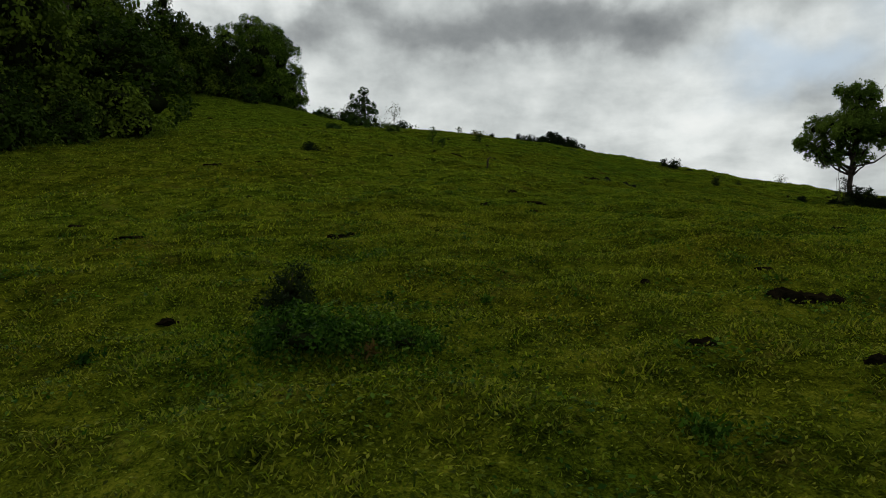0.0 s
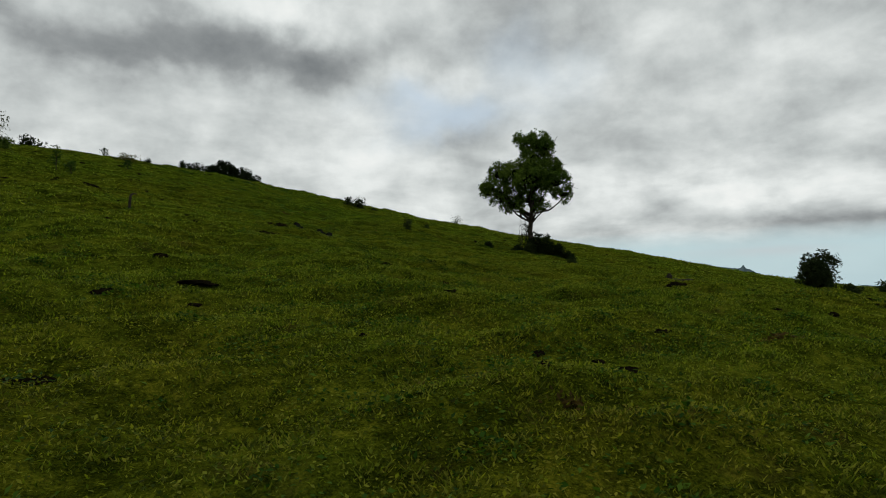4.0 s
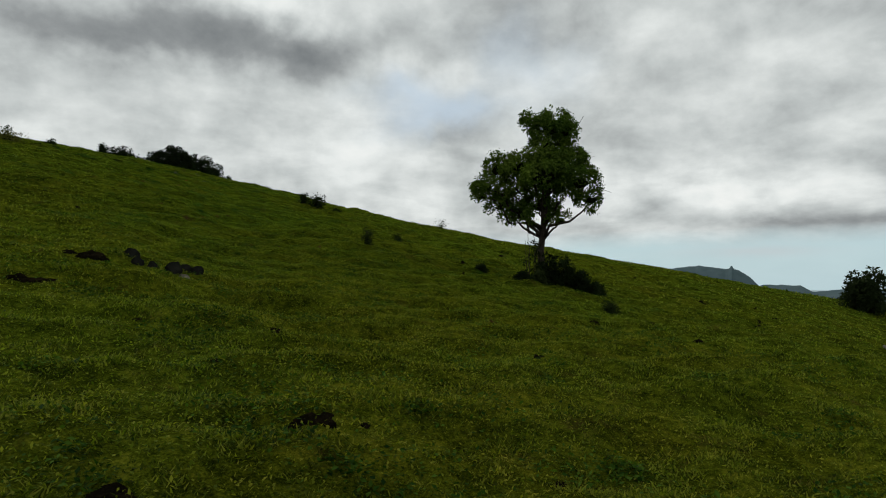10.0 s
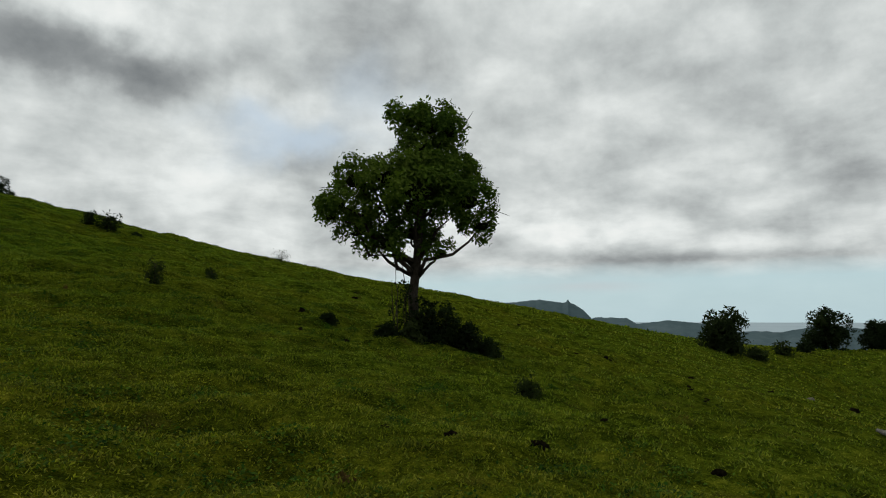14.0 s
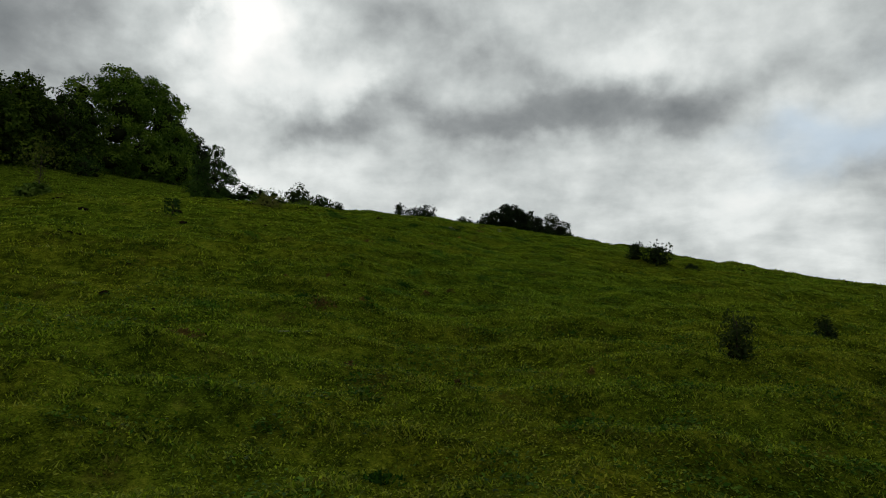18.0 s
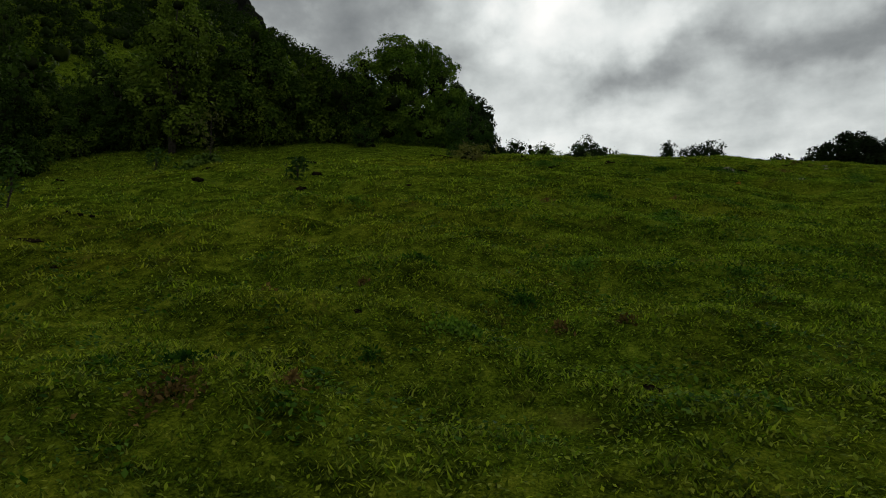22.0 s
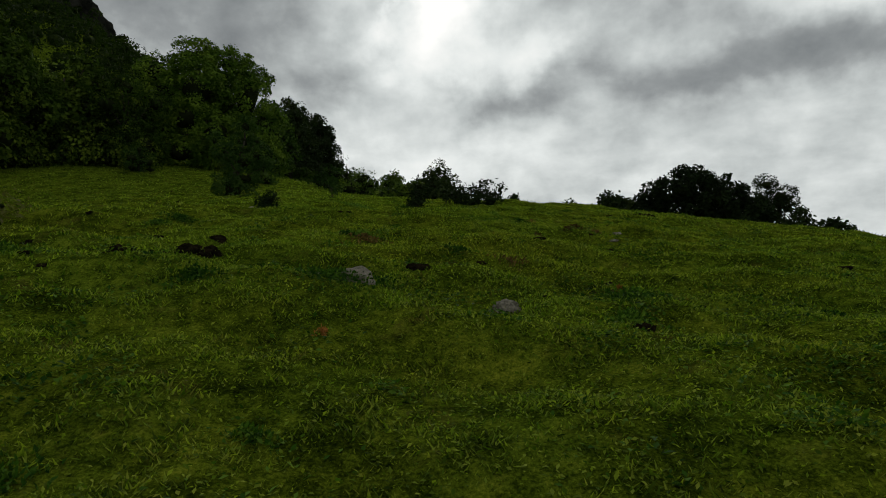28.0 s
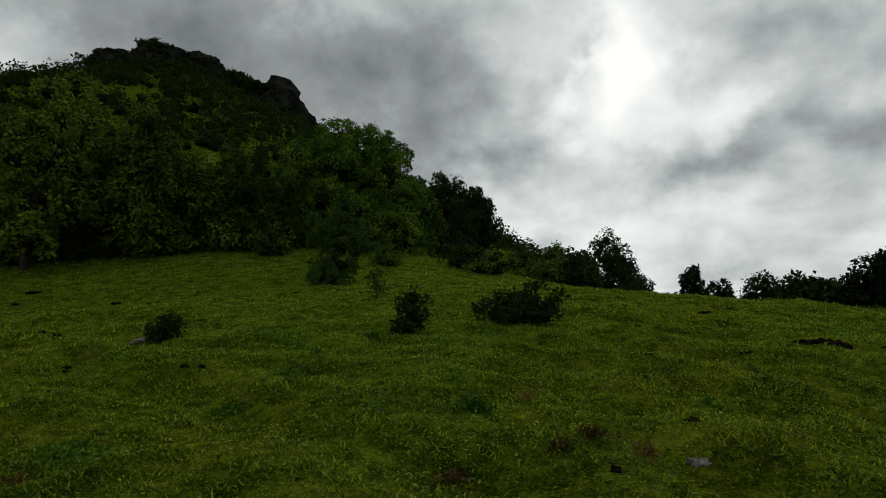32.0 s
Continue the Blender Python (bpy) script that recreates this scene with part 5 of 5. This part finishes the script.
log(10.72, 13.05, 0.4, 0.045, 70, 9, DEADWOOD, "grey split piece of rotting log")
log(10.84, 13.58, 0.3, 0.06, 40, 4, BARK, "dark rotting branch stub beside a log")
log(21.2, 17.2, 1.6, 0.09, -4, 5, BARK, "dark fallen branch lying in the turf")
log(20.8, 17.3, 0.8, 0.07, 25, 6, BARK, "dark fallen branch lying in the turf")
log(21.9, 17.1, 0.6, 0.07, -30, 7, BARK, "dark fallen branch lying in the turf")
log(7.43, 28.42, 0.5, 0.006, 52, 8, DEADWOOD, "thin pale stick lying in the grass", "stick")


def rock_pile():
    rng = np.random.RandomState(17)
    for k in range(7):
        x, y = 6.08 + rng.normal(0, 0.28), 21.25 + rng.normal(0, 0.18)
        w = rng.uniform(0.14, 0.28)
        lump("piled_rock", x, y, w, w * 0.75, CRAG if k else STONE, "dark rock in a small pile on the slope", "rock", "rocks of the pile", 900 + k, 2, 0.3)


rock_pile()


def post():
    """A short crooked dead post."""
    t = thing("wooden_post", 1.41, 20.6, "short dark crooked dead wooden post", "post")
    bm = bmesh.new()
    limb(bm, [(0, 0, -0.1), (0.0, 0.0, 0.2), (0.01, 0.0, 0.34), (0.03, 0.02, 0.42)], 0.035, 0.028, 7)
    part("stake", bm, BARK, t)
    bm = bmesh.new()
    limb(bm, [(0.02, 0.01, 0.39), (0.08, 0.0, 0.44), (0.14, -0.02, 0.42)], 0.025, 0.012, 6)
    part("snag", bm, BARK, t)


post()


# ---------------------------------------------------------------- grass
def blades(x, y, long, rng, slim, lean=0.9):
    """Grass blades, one tapering triangle each, leaning every way."""
    n = len(x)
    a = rng.uniform(0, 6.2832, n)
    d = np.stack([np.cos(a) * lean, np.sin(a) * lean, rng.uniform(0.25, 1.25, n)], 1)
    d /= np.linalg.norm(d, axis=1)[:, None]
    side = np.stack([-np.sin(a), np.cos(a), rng.normal(0, 0.25, n)], 1)
    foot = np.stack([x, y, ground_z(x, y) - 0.008], 1)
    s = (long * rng.uniform(0.55, 1.45, n))[:, None]
    v = np.stack([foot + side * s * slim * 0.5, foot + d * s, foot - side * s * slim * 0.5], 1).reshape(-1, 3)
    return v, np.arange(3 * n).reshape(n, 3)


def grass():
    rng = np.random.RandomState(55)
    line = np.array([(r[1], r[2]) for r in PATH] + [(10.4 - 0.62 * k, 43.2 + 0.78 * k) for k in range(7)])
    vs, fs, base = [], [], 0
    # ring round the walk, blades to the square metre, length and width ratio of a blade
    for lo, hi, per, long, slim in ((0, 4.6, 2700, 0.036, 0.30), (4.6, 9.5, 760, 0.042, 0.40), (9.5, 18, 200, 0.047, 0.55), (18, 36, 75, 0.060, 0.8), (36, 85, 20, 0.13, 0.9)):
        x0, x1, y0, y1 = line[:, 0].min() - hi, line[:, 0].max() + hi, 2.2, line[:, 1].max() + hi
        n = int((x1 - x0) * (y1 - y0) * per)
        p = np.stack([rng.uniform(x0, x1, n), rng.uniform(y0, y1, n)], 1)
        d = np.full(n, 1e9)
        for q in line[::3]:
            d = np.minimum(d, np.hypot(p[:, 0] - q[0], p[:, 1] - q[1]))
        x, y = p[:, 0], p[:, 1]
        # thick and thin places in the sward
        thick = sum(np.sin(x * a + y * b + c + 0.8 * np.sin(1.7 * x - 2.3 * y)) for a, b, c in ((5.1, 2.3, 0), (-3.2, 6.4, 1), (8.3, -4.1, 2), (1.9, 9.7, 3), (11.3, 7.9, 4), (-9.1, 12.2, 5), (21.0, 9.0, 6), (-13.0, 24.0, 7))) / 8
        keep = (d >= lo) & (d < hi) & (thick > rng.uniform(-0.85, 0.30, n))
        v, f = blades(x[keep], y[keep], long * np.clip(1.0 + 1.1 * thick[keep], 0.55, 1.7), rng, slim)
        vs.append(v), fs.append(f + base)
        base += len(v)
    ob = new("grass", raw_mesh("grass", np.concatenate(vs), np.concatenate(fs), BLADE))
    tagged(ob, "short grazed green grass blades on the pasture", "grass", kind="stuff")
    # small flat leaves that make up the mat between the blades
    n = 460000
    q = line[rng.randint(len(line), size=n)] + rng.normal(0, 2.9, (n, 2)) + np.array((0, 1.5))
    thick = sum(np.sin(q[:, 0] * a + q[:, 1] * b + c) for a, b, c in ((6.1, 3.3, 0), (-4.2, 7.4, 1), (9.3, -5.1, 2), (17.0, 11.0, 3), (-15.0, 14.0, 4))) / 5
    q = q[(q[:, 1] > 2.3) & (thick > rng.uniform(-0.9, 0.4, n))]
    n = len(q)
    nrm = np.stack([rng.normal(0, 0.35, n), rng.normal(0, 0.35, n), np.full(n, 1.0)], 1)
    v, f = shell_leaves(np.stack([q[:, 0], q[:, 1], ground_z(q[:, 0], q[:, 1]) + rng.uniform(0.004, 0.03, n)], 1), nrm, 0.027, rng, 0.55, 0.3, 0.4)
    ob = new("turf_leaves", raw_mesh("turf_leaves", v, f, BLADE))
    tagged(ob, "small flat green leaves matted between the grass", "turf", kind="stuff")
    # low weeds scattered through the sward in small mats, dark also for hummock shade
    vs, fs, base = [], [], 0
    for k in range(1500):
        q = line[rng.randint(len(line))] + rng.normal(0, 3.6 if k < 1000 else 8.0, 2) + np.array((0, 2.0))
        if q[1] < 2.5:
            continue
        n, w = rng.randint(30, 120), rng.uniform(0.08, 0.30)
        p = q + rng.normal(0, 1, (n, 2)) * np.array((w, w * rng.uniform(0.4, 0.9)))
        r = np.hypot(*(p - q).T) / w
        z = ground_z(p[:, 0], p[:, 1]) + rng.uniform(0, 0.085, n) * np.exp(-r * r)
        nrm = np.stack([rng.normal(0, 0.3, n), rng.normal(0, 0.3, n), np.full(n, 1.0)], 1)
        v, f = shell_leaves(np.stack([p[:, 0], p[:, 1], z], 1), nrm, 0.038, rng, 0.6, 0.2, 0.35)
        vs.append(v), fs.append(f + base)
        base += len(v)
    ob = new("sward_weeds", raw_mesh("sward_weeds", np.concatenate(vs), np.concatenate(fs), WEED))
    tagged(ob, "small dark green weed leaves through the turf", "weeds", kind="stuff")


grass()
